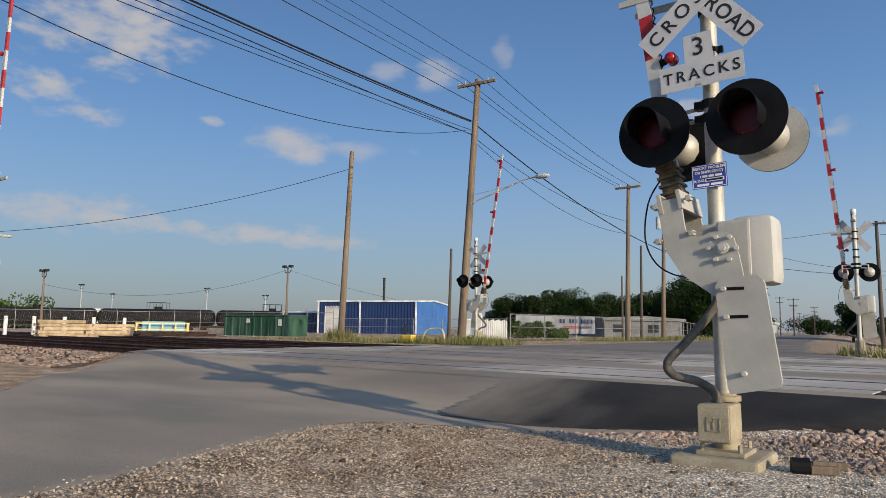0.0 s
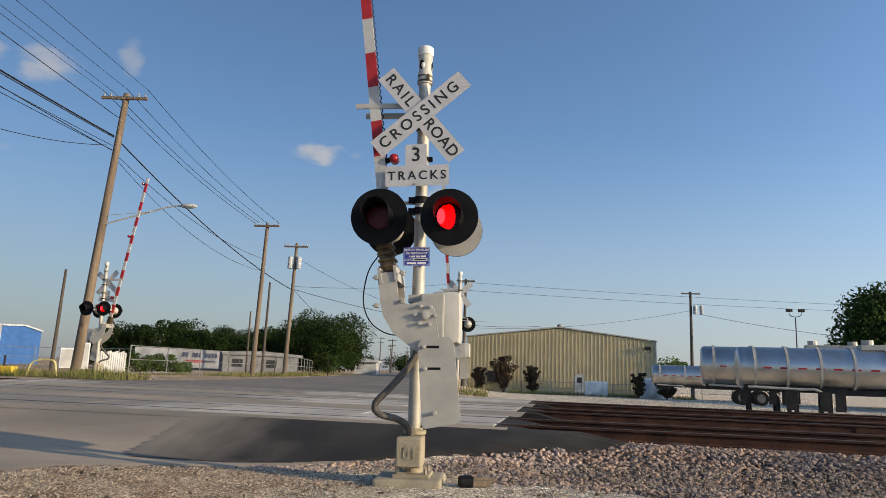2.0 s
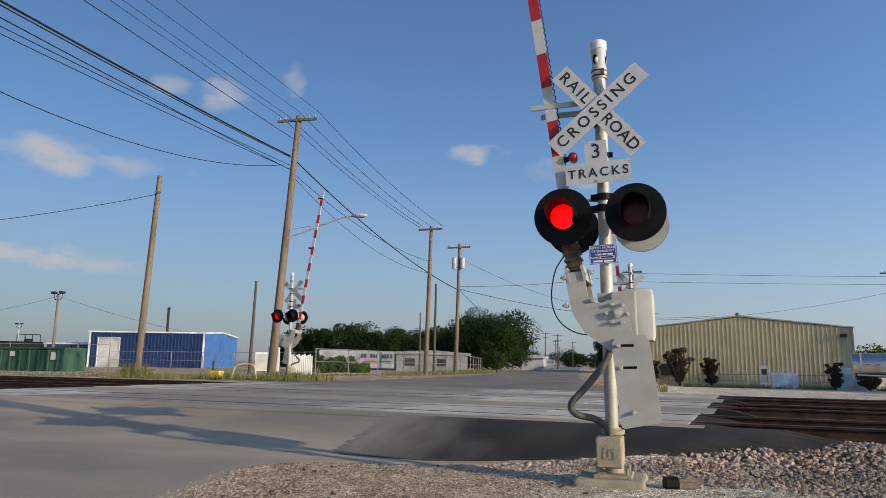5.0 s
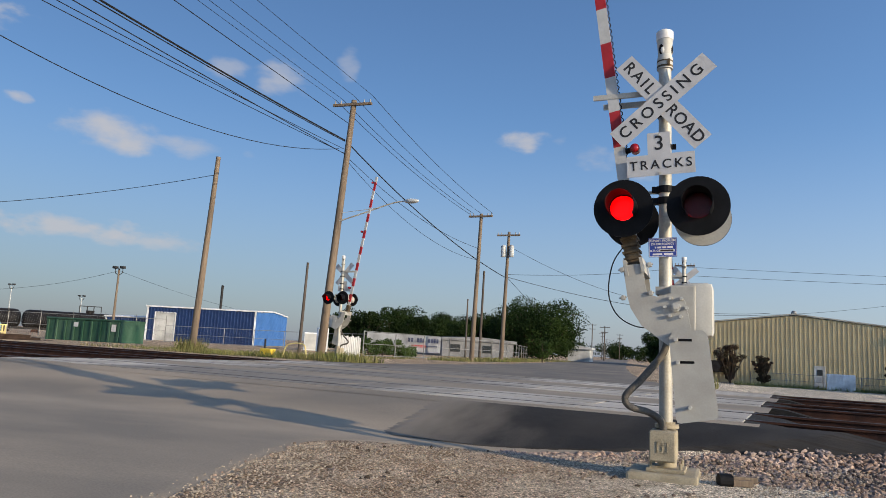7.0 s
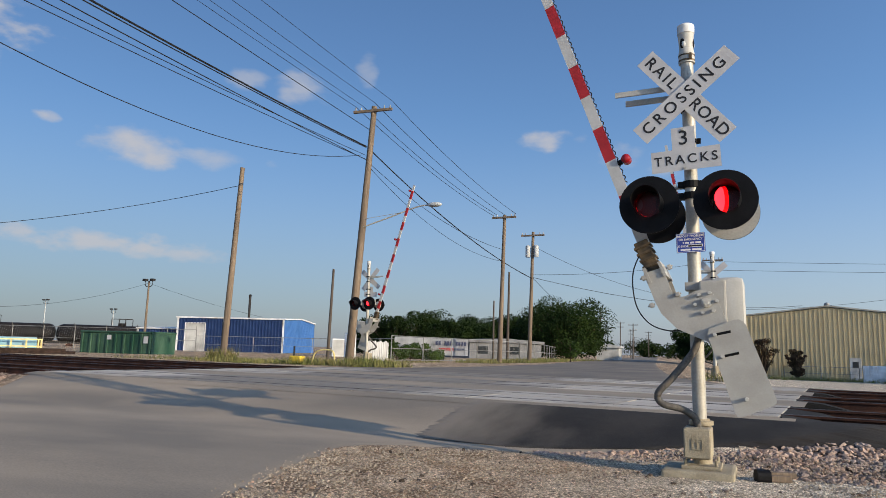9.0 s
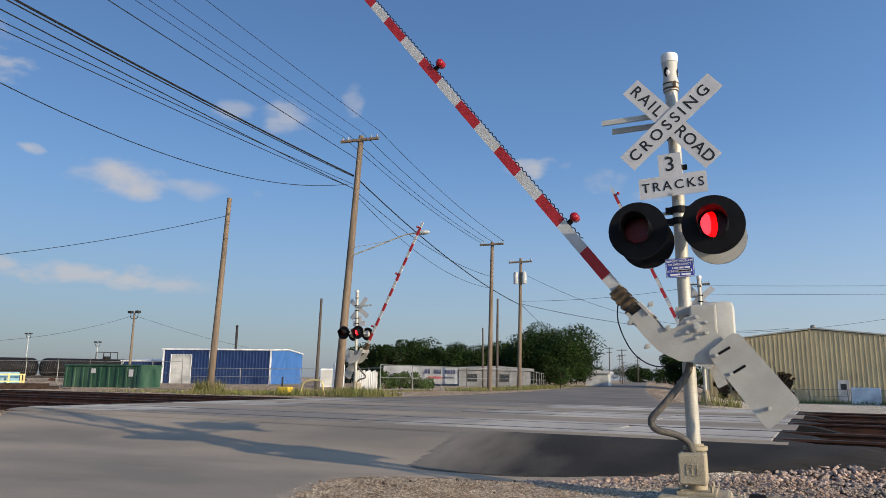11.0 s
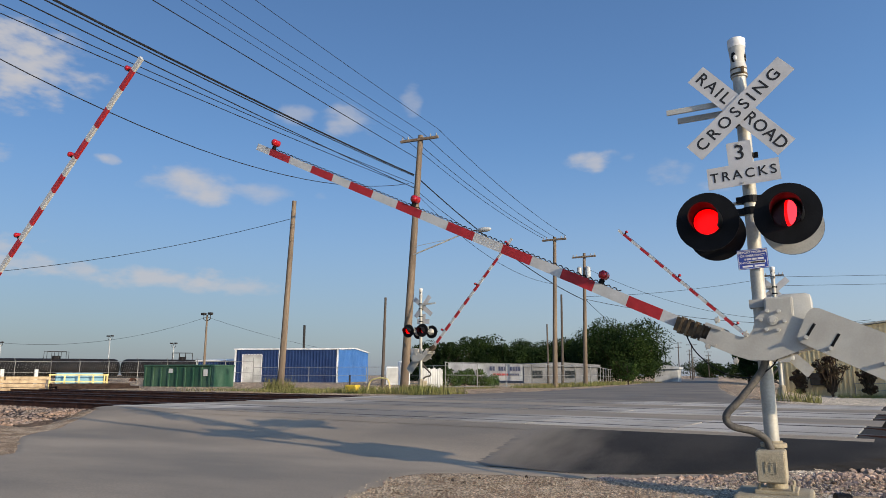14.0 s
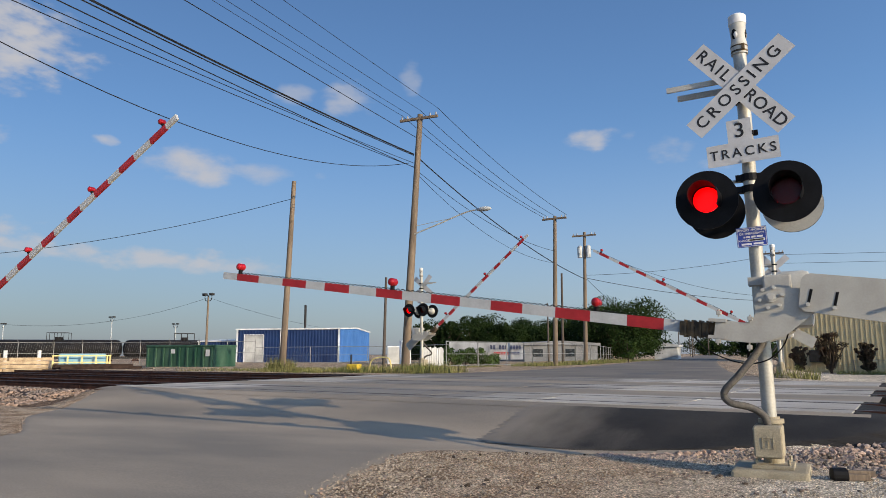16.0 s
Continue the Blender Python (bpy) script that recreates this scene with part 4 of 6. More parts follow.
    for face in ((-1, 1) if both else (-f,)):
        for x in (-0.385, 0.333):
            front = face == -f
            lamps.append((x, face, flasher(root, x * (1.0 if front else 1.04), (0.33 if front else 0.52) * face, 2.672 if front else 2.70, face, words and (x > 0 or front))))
    # gate mechanism
    bm = bmesh.new()
    box(bm, min(0.16 * s, 0.46 * s), max(0.16 * s, 0.46 * s), *Y(-0.22, 0.16), 1.40, 1.93, 0.06)
    mech = part("gate_mechanism", bm, BOXGREY, root, "light grey gate mechanism case", smooth=True)
    bm = bmesh.new()
    box(bm, min(0.05 * s, 0.30 * s), max(0.05 * s, 0.30 * s), *Y(-0.235, 0.17), 1.37, 1.90, 0.02)
    part("case_front", bm, GATEGREY, mech)
    bm = bmesh.new()
    box(bm, -0.09, 0.09, -0.09, 0.09, 1.44, 1.5)
    box(bm, -0.09, 0.09, -0.09, 0.09, 1.82, 1.9)
    tube(bm, [(PIVOT[0] * s, -0.32 * f, 1.675), (PIVOT[0] * s, 0.24 * f, 1.675)], 0.05, 12)
    part("mounting_bracket", bm, GATEGREY, mech)
    # hose from the mechanism to the junction box
    bm = bmesh.new()
    tube(bm, curve_pts([(0.03 * s, -0.10 * f, 1.40), (-0.02 * s, -0.13 * f, 1.22), (-0.22 * s, -0.20 * f, 0.96), (-0.36 * s, -0.24 * f, 0.80), (-0.32 * s, -0.24 * f, 0.70), (-0.15 * s, -0.2 * f, 0.655), (-0.04 * s, -0.16 * f, 0.58), (0, -0.14 * f, 0.46)], 8), 0.035, 10)
    part("hose", bm, RUBBER, root, "weathered black cable hose", smooth=True)
    # rest for the raised arm
    bm = bmesh.new()
    box(bm, min(-0.74 * s, -0.05 * s), max(-0.74 * s, -0.05 * s), -0.10, -0.075, 3.93, 3.985)
    box(bm, min(-0.66 * s, -0.05 * s), max(-0.66 * s, -0.05 * s), 0.075, 0.10, 3.88, 3.94)
    part("arm_rest", bm, GALV, root, "forked rest for the raised arm")
    if words:
        bm = bmesh.new()
        box(bm, -0.139, 0.139, -0.003, 0.003, -0.099, 0.099, 0.002)
        hung = Matrix.Translation((-0.02, -0.083, 2.302)) @ pose(0, 0, 0, 0, -1.5, 0)
        bmesh.ops.transform(bm, matrix=hung, verts=bm.verts)
        plate = part("information_sign", bm, BLUESIGN, root, "small blue sign with white writing and border")
        bm = bmesh.new()
        for p in ((-0.133, 0.133, 0.089, 0.093), (-0.133, 0.133, -0.093, -0.089), (-0.133, -0.129, -0.089, 0.089), (0.129, 0.133, -0.089, 0.089)):
            box(bm, p[0], p[1], -0.0045, -0.003, p[2], p[3])
        bmesh.ops.transform(bm, matrix=hung, verts=bm.verts)
        part("border", bm, WHITEINK, plate)
        for text, x, z in (("REPORT PROBLEM", 0, 0.068), ("OR EMERGENCY", 0, 0.034), ("X-ING", -0.083, -0.034)):
            letters(text, 0.031, hung @ pose(x, -0.0045, z, 90, 0, 0), WHITEINK, plate, bold=0.0005)
        for x0, x1, z, h in ((-0.075, -0.065, 0, 0.009), (-0.055, -0.015, 0, 0.009), (-0.005, 0.035, 0, 0.009), (0.045, 0.1, 0, 0.009), (-0.1, -0.005, -0.07, 0.009), (0.01, 0.1, -0.07, 0.009), (-0.035, 0.115, -0.033, 0.013)):
            bm = bmesh.new()
            box(bm, x0, x1, -0.0045, -0.003, z - h, z + h)
            bmesh.ops.transform(bm, matrix=hung, verts=bm.verts)
            part("writing_bar", bm, WHITEINK, plate)
        bm = bmesh.new()
        box(bm, -0.025, 0.105, -0.006, -0.005, -0.041, -0.025)
        bmesh.ops.transform(bm, matrix=hung, verts=bm.verts)
        part("number_bar", bm, LETTER, plate)
    gate = gate_parts(root, s, f, *arm)
    # slack cable from the arm to the mechanism
    return root, gate, lamps


SIGNAL_NEAR = signal(pose(0, 0, 0.0, 0, -0.6, 0), 1, 1, "silver crossing signal with crossbuck and red flashing lights", words=True)
SIGNAL_FARLEFT = signal(pose(-15.66, 20.1, 0.45, 0, 0.7, 178), 1, 1, "far crossing signal beside a wooden utility pole", arm=(6.8, (1.6, 4.2, 6.5)))
SIGNAL_FARRIGHT = signal(pose(-0.95, 19.5, 0.30, 0, 0, 0), 1, -1, "crossing signal seen from behind at the far kerb", both=False)
SIGNAL_NEARLEFT = signal(pose(-15.5, 0.4, 0.25, 0, 0, 0), -1, 1, "crossing signal with lowering gate at the road's other edge", both=False, arm=(7.45, (3.0, 5.05, 7.1)))


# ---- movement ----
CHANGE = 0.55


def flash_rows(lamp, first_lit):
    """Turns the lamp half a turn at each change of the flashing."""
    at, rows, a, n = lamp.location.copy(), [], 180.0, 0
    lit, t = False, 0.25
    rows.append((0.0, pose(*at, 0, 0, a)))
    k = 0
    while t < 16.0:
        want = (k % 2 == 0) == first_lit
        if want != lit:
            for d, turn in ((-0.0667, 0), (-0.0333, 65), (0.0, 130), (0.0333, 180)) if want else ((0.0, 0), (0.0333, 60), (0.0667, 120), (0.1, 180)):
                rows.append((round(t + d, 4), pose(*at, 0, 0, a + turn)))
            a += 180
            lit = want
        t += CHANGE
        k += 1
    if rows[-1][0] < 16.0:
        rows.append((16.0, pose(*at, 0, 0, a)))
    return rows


ANGLES = {
    "near": [(0, 79.5), (8.0, 79.3), (8.25, 78.2), (8.5, 74.8), (9.0, 67.4), (11.5, 45.6), (12.5, 36.3), (13.5, 27.4), (14.5, 18.3), (15.5, 9.5), (16, 5.2)],
    "farleft": [(0, 76.6), (7.4, 76.0), (8.0, 73.8), (8.5, 71.6), (9.0, 69.1), (11.5, 56.6), (12.5, 51.6), (13.5, 47.4), (14.5, 42.3), (16, 35.7)],
    "farright": [(0, 81.8), (8.0, 81.8), (8.5, 79.8), (9.0, 76.5), (11.5, 60.5), (12.5, 52.8), (13.5, 45.0), (14.5, 37.0), (16, 26.0)],
    "nearleft": [(0, 84), (8.6, 84), (9.2, 80), (11.5, 62.5), (12.5, 54), (13.5, 45.5), (14.5, 37), (16, 25.5)],
}


def motions():
    for (root, gate, lamps), key, sign in ((SIGNAL_NEAR, "near", -1), (SIGNAL_FARLEFT, "farleft", -1), (SIGNAL_FARRIGHT, "farright", -1), (SIGNAL_NEARLEFT, "nearleft", 1)):
        at = gate.location.copy()
        walk(gate, [(t, pose(*at, 0, sign * -a, 0)) for t, a in ANGLES[key]])
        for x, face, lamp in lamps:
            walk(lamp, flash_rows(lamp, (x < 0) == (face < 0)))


# ---- buildings and distance ----
def ribbed(bm, x0, x1, z0, ztop, y=0.0, pitch=0.3, deep=0.09, cut=()):
    """A ribbed sheet wall in x and z at y, its top following ztop(x); cut: (x0, x1, z) openings up to z."""
    x = x0
    while x < x1 - 1e-6:
        b = min(x + pitch, x1)
        lo = max([z for a, c, z in cut if a < (x + b) / 2 < c] + [z0])
        for u, v, d in ((x, x + (b - x) * 0.72, 0.0), (x + (b - x) * 0.72, b, deep)):
            vs = [(u, lo), (v, lo), (v, ztop(v)), (u, ztop(u))]
            prism(bm, vs, y - d, y + 0.12)
        x = b
    bmesh.ops.remove_doubles(bm, verts=bm.verts, dist=0.001)
    return bm


def gable_house(name, m, wide, deep, eave, ridge, material, side_material, label, doors=(), windows=(), pitch=0.35, group="", trim=WHITETRIM, roofmat=WHITETRIM, gable_front=True):
    """A sheet-metal shed; its front stands on y = 0 from x = 0 to wide."""
    root = empty(name, m, label, "building", group)
    top = (lambda x: eave + (ridge - eave) * (1 - abs(2 * x / wide - 1))) if gable_front else (lambda x: eave)
    bm = bmesh.new()
    ribbed(bm, 0, wide, -0.3, top, pitch=pitch, cut=[(a, b, h) for a, b, h in doors])
    part("front_wall", bm, material, root)
    bm = bmesh.new()
    ribbed(bm, 0, deep, -0.3, (lambda x: eave) if gable_front else (lambda x: eave + (ridge - eave) * (1 - abs(2 * x / deep - 1))), pitch=pitch)
    bmesh.ops.transform(bm, matrix=pose(wide, 0.0, 0, 0, 0, 90), verts=bm.verts)
    part("side_wall", bm, side_material, root)
    bm = bmesh.new()
    box(bm, 0, 0.12, 0.13, deep, -0.3, eave)
    box(bm, 0, wide, deep - 0.12, deep, -0.3, eave)
    part("rear_wall", bm, side_material, root)
    bm = bmesh.new()
    if gable_front:
        pts = [(-0.2, eave), (wide / 2, ridge + 0.06), (wide + 0.2, eave), (wide + 0.2, eave + 0.12), (wide / 2, ridge + 0.2), (-0.2, eave + 0.12)]
        prism(bm, pts, -0.2, deep + 0.2)
    else:
        prism(bm, [(-0.2, eave), (deep / 2, ridge), (deep + 0.2, eave), (deep + 0.2, eave + 0.14), (deep / 2, ridge + 0.14), (-0.2, eave + 0.14)], -0.2, wide + 0.2)
        bmesh.ops.transform(bm, matrix=Matrix(((0, 1, 0, 0), (1, 0, 0, 0), (0, 0, 1, 0), (0, 0, 0, 1))), verts=bm.verts)
    part("roof", bm, roofmat, root)
    for x in (0, wide):
        bm = bmesh.new()
        box(bm, x - 0.09, x + 0.09, -0.16, -0.091, -0.2, eave)
        part("corner_trim", bm, trim, root)
    for a, b, h in doors:
        bm = bmesh.new()
        box(bm, a, b, 0.05, 0.09, -0.2, h)
        d = part("roller_door", bm, DOORGREY, root, "grey roller door")
        z = -0.2
        while z < h - 0.1:
            bm = bmesh.new()
            box(bm, a, b, 0.03, 0.049, z, min(z + 0.3, h) - 0.03)
            part("slat", bm, DOORGREY, d)
            z += 0.3
        bm = bmesh.new()
        for p in ((a - 0.08, a, -0.2, h + 0.08), (b, b + 0.08, -0.2, h + 0.08), (a, b, h, h + 0.08)):
            box(bm, p[0], p[1], -0.06, 0.02, p[2], p[3])
        part("door_frame", bm, trim, d)
    return root


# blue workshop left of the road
# same sheet all round: the lighter side colour stands in for sun on that face
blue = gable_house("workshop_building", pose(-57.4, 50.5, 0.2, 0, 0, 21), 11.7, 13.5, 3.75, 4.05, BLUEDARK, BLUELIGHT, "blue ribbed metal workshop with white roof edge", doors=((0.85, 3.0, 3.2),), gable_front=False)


def stack(parent, x, y, z0, z1, r=0.14, material=FRAMEDARK):
    bm = bmesh.new()
    cyl(bm, (x, y, z0), (x, y, z1), r, seg=12)
    cyl(bm, (x, y, z1), (x, y, z1 + 0.12), r * 1.7, r * 0.3, 12)
    return part("vent_stack", bm, material, parent)


stack(blue, 6.6, 3.5, 3.9, 6.6)
bm = bmesh.new()
box(bm, 5.0, 5.18, -0.12, -0.045, -0.1, 3.7)
part("downpipe", bm, WHITETRIM, blue)
# side painted lighter as sunlit, like the workshop's
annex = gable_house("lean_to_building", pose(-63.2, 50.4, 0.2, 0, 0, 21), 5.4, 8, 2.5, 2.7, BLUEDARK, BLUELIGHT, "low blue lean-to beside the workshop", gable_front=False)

# tan warehouse
tan = gable_house("warehouse_building", pose(-3.6, 72.6, -0.72, 0, 0, -4), 20.6, 30, 5.9, 7.1, TAN, TAN, "tan ribbed steel warehouse with a shallow gable", trim=TANTRIM, roofmat=TANTRIM, pitch=0.42)
bm = bmesh.new()
ball(bm, (10.3, 1.0, 7.45), 0.28, (1, 1, 0.8), 2)
cyl(bm, (10.3, 1.0, 7.0), (10.3, 1.0, 7.4), 0.12, seg=10)
part("ridge_vent", bm, FENCE, tan)
bm = bmesh.new()
box(bm, 12.0, 13.0, -0.12, -0.045, 0.0, 2.15, 0.02)
d = part("door", bm, DOORGREY, tan, "pale steel door")
bm = bmesh.new()
box(bm, 12.25, 12.75, -0.14, -0.12, 1.2, 1.8)
part("pane", bm, DARKGLASS, d)
bm = bmesh.new()
box(bm, 2.4, 3.8, -0.4, -0.045, 1.0, 2.2, 0.03)
part("wall_unit", bm, FRAMEDARK, tan)
bm = bmesh.new()
for x, z in ((19.8, 5.0),):
    box(bm, x - 0.3, x + 0.3, -0.6, -0.05, z, z + 0.3, 0.04)
part("wall_lamp", bm, FRAMEDARK, tan)

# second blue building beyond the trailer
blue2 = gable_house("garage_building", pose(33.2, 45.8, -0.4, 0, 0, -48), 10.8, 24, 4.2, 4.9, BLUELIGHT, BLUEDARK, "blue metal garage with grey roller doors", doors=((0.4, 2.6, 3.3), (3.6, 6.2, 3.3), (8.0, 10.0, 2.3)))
stack(blue2, 9.0, 5, 4.4, 6.0, 0.2)
stack(blue2, 10.0, 16, 4.3, 5.6, 0.25, CANGREY)


def far_block(name, m, sx, sy, sz, material, label):
    bm = bmesh.new()
    box(bm, 0, sx, 0, sy, -0.5, sz)
    root = empty(name, m, label, "building")
    part("wall", bm, material, root)
    bm = bmesh.new()
    prism(bm, [(-0.3, sz), (sx + 0.3, sz), (sx + 0.3, sz + 0.25), (sx / 2, sz + 0.5), (-0.3, sz + 0.25)], -0.3, sy + 0.3)
    part("roof", bm, FARGREY if material is FARGREY else DOORGREY, root)
    for i in range(int(sx / 4)):
        bm = bmesh.new()
        box(bm, 1 + i * 4, 2.2 + i * 4, -0.05, 0.02, 0.7, 1.5)
        part("window", bm, DARKGLASS, root)
    return root


far_block("office_building", pose(-27.7, 62.0, 0.2, 0, 0, 50), 9.0, 6, 1.9, FARGREY, "low grey office behind a chain fence")
far_block("depot_building", pose(-199.5, 83.5, 0.0, 0, 0, 62), 27, 30, 5.0, FARWHITE, "long white depot far off")
far_block("shed_building", pose(-20.4, 91, 0.2, 0, 0, 5), 3.0, 5, 1.9, DOORGREY, "small pale grey shed by the road")


# ---- poles and wires ----
def pole(x, y, z0, top, r, lean, material, label, arms=(), extra=None):
    """A timber pole; lean is how far its top stands off its foot."""
    root = empty("utility_pole", Matrix.Translation((x, y, z0)), label, "utility pole")
    bm = bmesh.new()
    tube(bm, [(lean[0] * t, lean[1] * t, (top - z0 + 0.4) * t - 0.4) for t in (0, 0.25, 0.5, 0.75, 1)], r, 12)
    for v in bm.verts:
        k = 1 - 0.35 * max(0, v.co.z) / (top - z0)
        c = Vector((lean[0] * v.co.z / (top - z0), lean[1] * v.co.z / (top - z0), v.co.z))
        v.co = c + (v.co - c) * k
    part("shaft", bm, material, root, smooth=True)
    for z, half, turn in arms:
        bm = bmesh.new()
        box(bm, -half, half, -0.06, 0.06, -0.06, 0.06)
        c = Vector((lean[0], lean[1], 0)) * ((z - z0) / (top - z0))
        mm = Matrix.Translation((c.x, c.y - 0.12, z - z0)) @ pose(0, 0, 0, 0, 0, turn)
        bmesh.ops.transform(bm, matrix=mm, verts=bm.verts)
        arm = part("crossarm", bm, material, root)
        for u in (-0.9, -0.6, 0.6, 0.9):
            bm = bmesh.new()
            cyl(bm, (u * half, 0, 0.06), (u * half, 0, 0.22), 0.045, 0.03, 8)
            bmesh.ops.transform(bm, matrix=mm, verts=bm.verts)
            part("insulator", bm, INSUL, arm)
    return root


pA = pole(-17.4, 21.4, 0.42, 13.2, 0.21, (0.65, 0.35), WOODPOLE, "tall leaning wooden pole with a street lamp arm", arms=((12.95, 1.05, 5),))
pB = pole(-15.3, 36.8, 0.35, 10.4, 0.17, (0.25, 0), WOODPOLE, "wooden utility pole with a crossarm beside the road", arms=((10.2, 0.85, 0),))
pC = pole(-15.8, 45.0, 0.38, 10.6, 0.17, (0.25, 0), WOODPOLE, "wooden utility pole with transformers", arms=((10.3, 0.95, 0),))
pole(-23.3, 19.4, 0.42, 10.0, 0.17, (0.35, 0.1), WOODPOLE, "bare wooden pole beside the tracks")
pole(-17.4, 41.3, 0.4, 4.9, 0.08, (0, 0), DARKPOLE, "short dark post behind the fence")
pole(-19.7, 51.1, 0.4, 8.2, 0.13, (0.1, 0), DARKPOLE, "dark pole behind the fence")
pole(-24.3, 30.0, 0.4, 6.1, 0.11, (0.15, 0), DARKPOLE, "thin dark pole beside the workshop yard")
pR = pole(20.5, 70.0, -0.7, 10.6, 0.2, (0, 0), DARKPOLE, "dark utility pole with transformers by the warehouse", arms=((10.4, 1.0, 0),))


def cans(parent, x, z, size=1.0):
    for dx in (-0.33, 0.33):
        bm = bmesh.new()
        cyl(bm, (x + dx * size, -0.1, z), (x + dx * size, -0.1, z + 0.85 * size), 0.2 * size, seg=16)
        cyl(bm, (x + dx * size, -0.1, z + 0.85 * size), (x + dx * size, -0.1, z + 0.95 * size), 0.2 * size, 0.1 * size, 16)
        part("transformer", bm, CANGREY, parent, "grey transformer can", smooth=True)


cans(pC, 0.2, 8.2)
cans(pR, 0.75, 8.9)

bm = bmesh.new()
tube(bm, curve_pts([(0.45, 0.1, 6.6), (1.8, 0.3, 7.05), (3.1, 0.5, 7.5), (3.9, 0.55, 7.6)], 6), 0.035, 8)
tube(bm, [(0.5, 0.1, 7.0), (2.4, 0.35, 7.25)], 0.012, 6)
arm = part("lamp_arm", bm, GALV, pA)
bm = bmesh.new()
ball(bm, (4.05, 0.55, 7.58), 0.2, (2.0, 0.9, 0.6), 2)
part("lamp_head", bm, CANGREY, arm, "grey street lamp head", smooth=True)


def wire(a, b, sag, r=0.012):
    a, b = Vector(a), Vector(b)
    bm = bmesh.new()
    tube(bm, [a.lerp(b, t) - Vector((0, 0, sag * 4 * t * (1 - t))) for t in [i / 30 for i in range(31)]], r, 5)
    return tagged(part("overhead_wire", bm, CABLE), "thin black overhead wire", "wire", "overhead wires")


# spans that run along the road from far to near
for ax, bx, z in ((-17.8, -13.9, 13.3), (-17.4, -13.4, 13.3), (-16.74, -13.0, 13.42), (-15.7, -11.8, 13.35)):
    wire((ax, 21.7, z), (bx, -32, z), 0.4, 0.010)
    wire((ax, 21.7, z), (-15.05 + (ax + 16.75) * 0.8, 36.7, 10.4), 0.35, 0.014)
wire((-17.0, 21.7, 12.04), (-13.6, -32, 12.04), 0.1, 0.016)
for bx, z, z2, sag, r in ((-13.3, 11.16, 11.14, 0.83, 0.035), (-13.45, 11.1, 11.05, 0.85, 0.02), (-13.9, 10.48, 10.48, 0.44, 0.018), (-15.0, 10.7, 10.5, 0.7, 0.014), (-15.4, 10.5, 10.2, 0.6, 0.014)):
    wire((-17.1, 21.7, z), (bx, -32, z2), sag, r)
wire((-16.8, 21.7, 10.9), (-15.6, 45, 6.9), 0.6, 0.03)
wire((-16.8, 21.7, 10.2), (-15.1, 36.8, 8.0), 0.6, 0.014)
wire((-16.8, 21.7, 10.0), (-15.1, 36.8, 7.2), 0.9, 0.012)
wire((-17.4, 21.7, 10.74), (-14.38, -12.08, 11.12), 2.88, 0.014)
wire((-50.9, 40, 6.6), (-67, 24.6, 4.7), 1.7, 0.012)
wire((-50.9, 40, 6.6), (-48.6, 53.7, 4.2), 0.2, 0.012)
wire((-22.95, 19.5, 9.1), (-60, -5, 8.5), 3.2, 0.014)
wire((-15.6, 45, 7.0), (4.5, 72.5, 6.6), 1.0, 0.02)
wire((-15.6, 45, 9.5), (-1, 60, 6.0), 1.2, 0.014)
wire((-15.6, 45, 7.0), (-28, 130, 6.0), 1.0, 0.02)
wire((20.5, 70, 8.6), (-3, 74, 6.3), 0.7, 0.014)
wire((20.5, 70, 8.4), (45, 66, 5.5), 0.6, 0.02)
wire((-2.6, 53.2, 8.9), (60, 74, 10), 0.4, 0.014)
wire((-2.6, 53.2, 8.2), (60, 74, 9.4), 0.4, 0.014)
wire((-2.8, 53.2, 8.9), (-15.6, 45, 7.2), 0.3, 0.014)
pole(-2.8, 53.2, 0.0, 9.2, 0.16, (0, 0), DARKPOLE, "dark utility pole beyond the far signal", arms=((9.0, 0.8, 0),))


def row_poles():
    for i, (x, y, h) in enumerate(((-28, 130, 9.5), (-34, 185, 10), (-25, 150, 8), (-42, 250, 10), (-33, 230, 9), (-55, 340, 10), (-47, 330, 10), (-60, 420, 10), (-31, 112, 6.5))):
        pole(x, y, 0, h, 0.16, (0.1, 0), DARKPOLE, "far utility pole along the road", arms=((h - 0.3, 1.1, 0), (h - 1.4, 0.8, 0)))


row_poles()


def twin_lamp(x, y, z0, top, material, label, half=0.55, r=0.09, head=0.28):
    root = empty("floodlight_pole", Matrix.Translation((x, y, z0)), label, "floodlight")
    h = top - z0
    bm = bmesh.new()
    cyl(bm, (0, 0, -0.3), (0, 0, h - (0.1 if head < 0.25 else 0.7)), r, r * 0.6, 10)
    part("shaft", bm, material, root, smooth=True)
    bm = bmesh.new()
    tube(bm, curve_pts([(-half, 0, h - 0.1), (-half * 0.9, 0, h - 0.5), (0, 0, h - 0.65), (half * 0.9, 0, h - 0.5), (half, 0, h - 0.1)], 5), 0.035, 6)
    part("bracket", bm, FRAMEDARK, root)
    for x1 in (-half, half):
        bm = bmesh.new()
        box(bm, x1 - head, x1 + head, -0.2, 0.15, h - head * 0.55, h + head * 0.55, 0.03)
        part("lamp_head", bm, FRAMEDARK, root, "dark floodlight head")
    return root


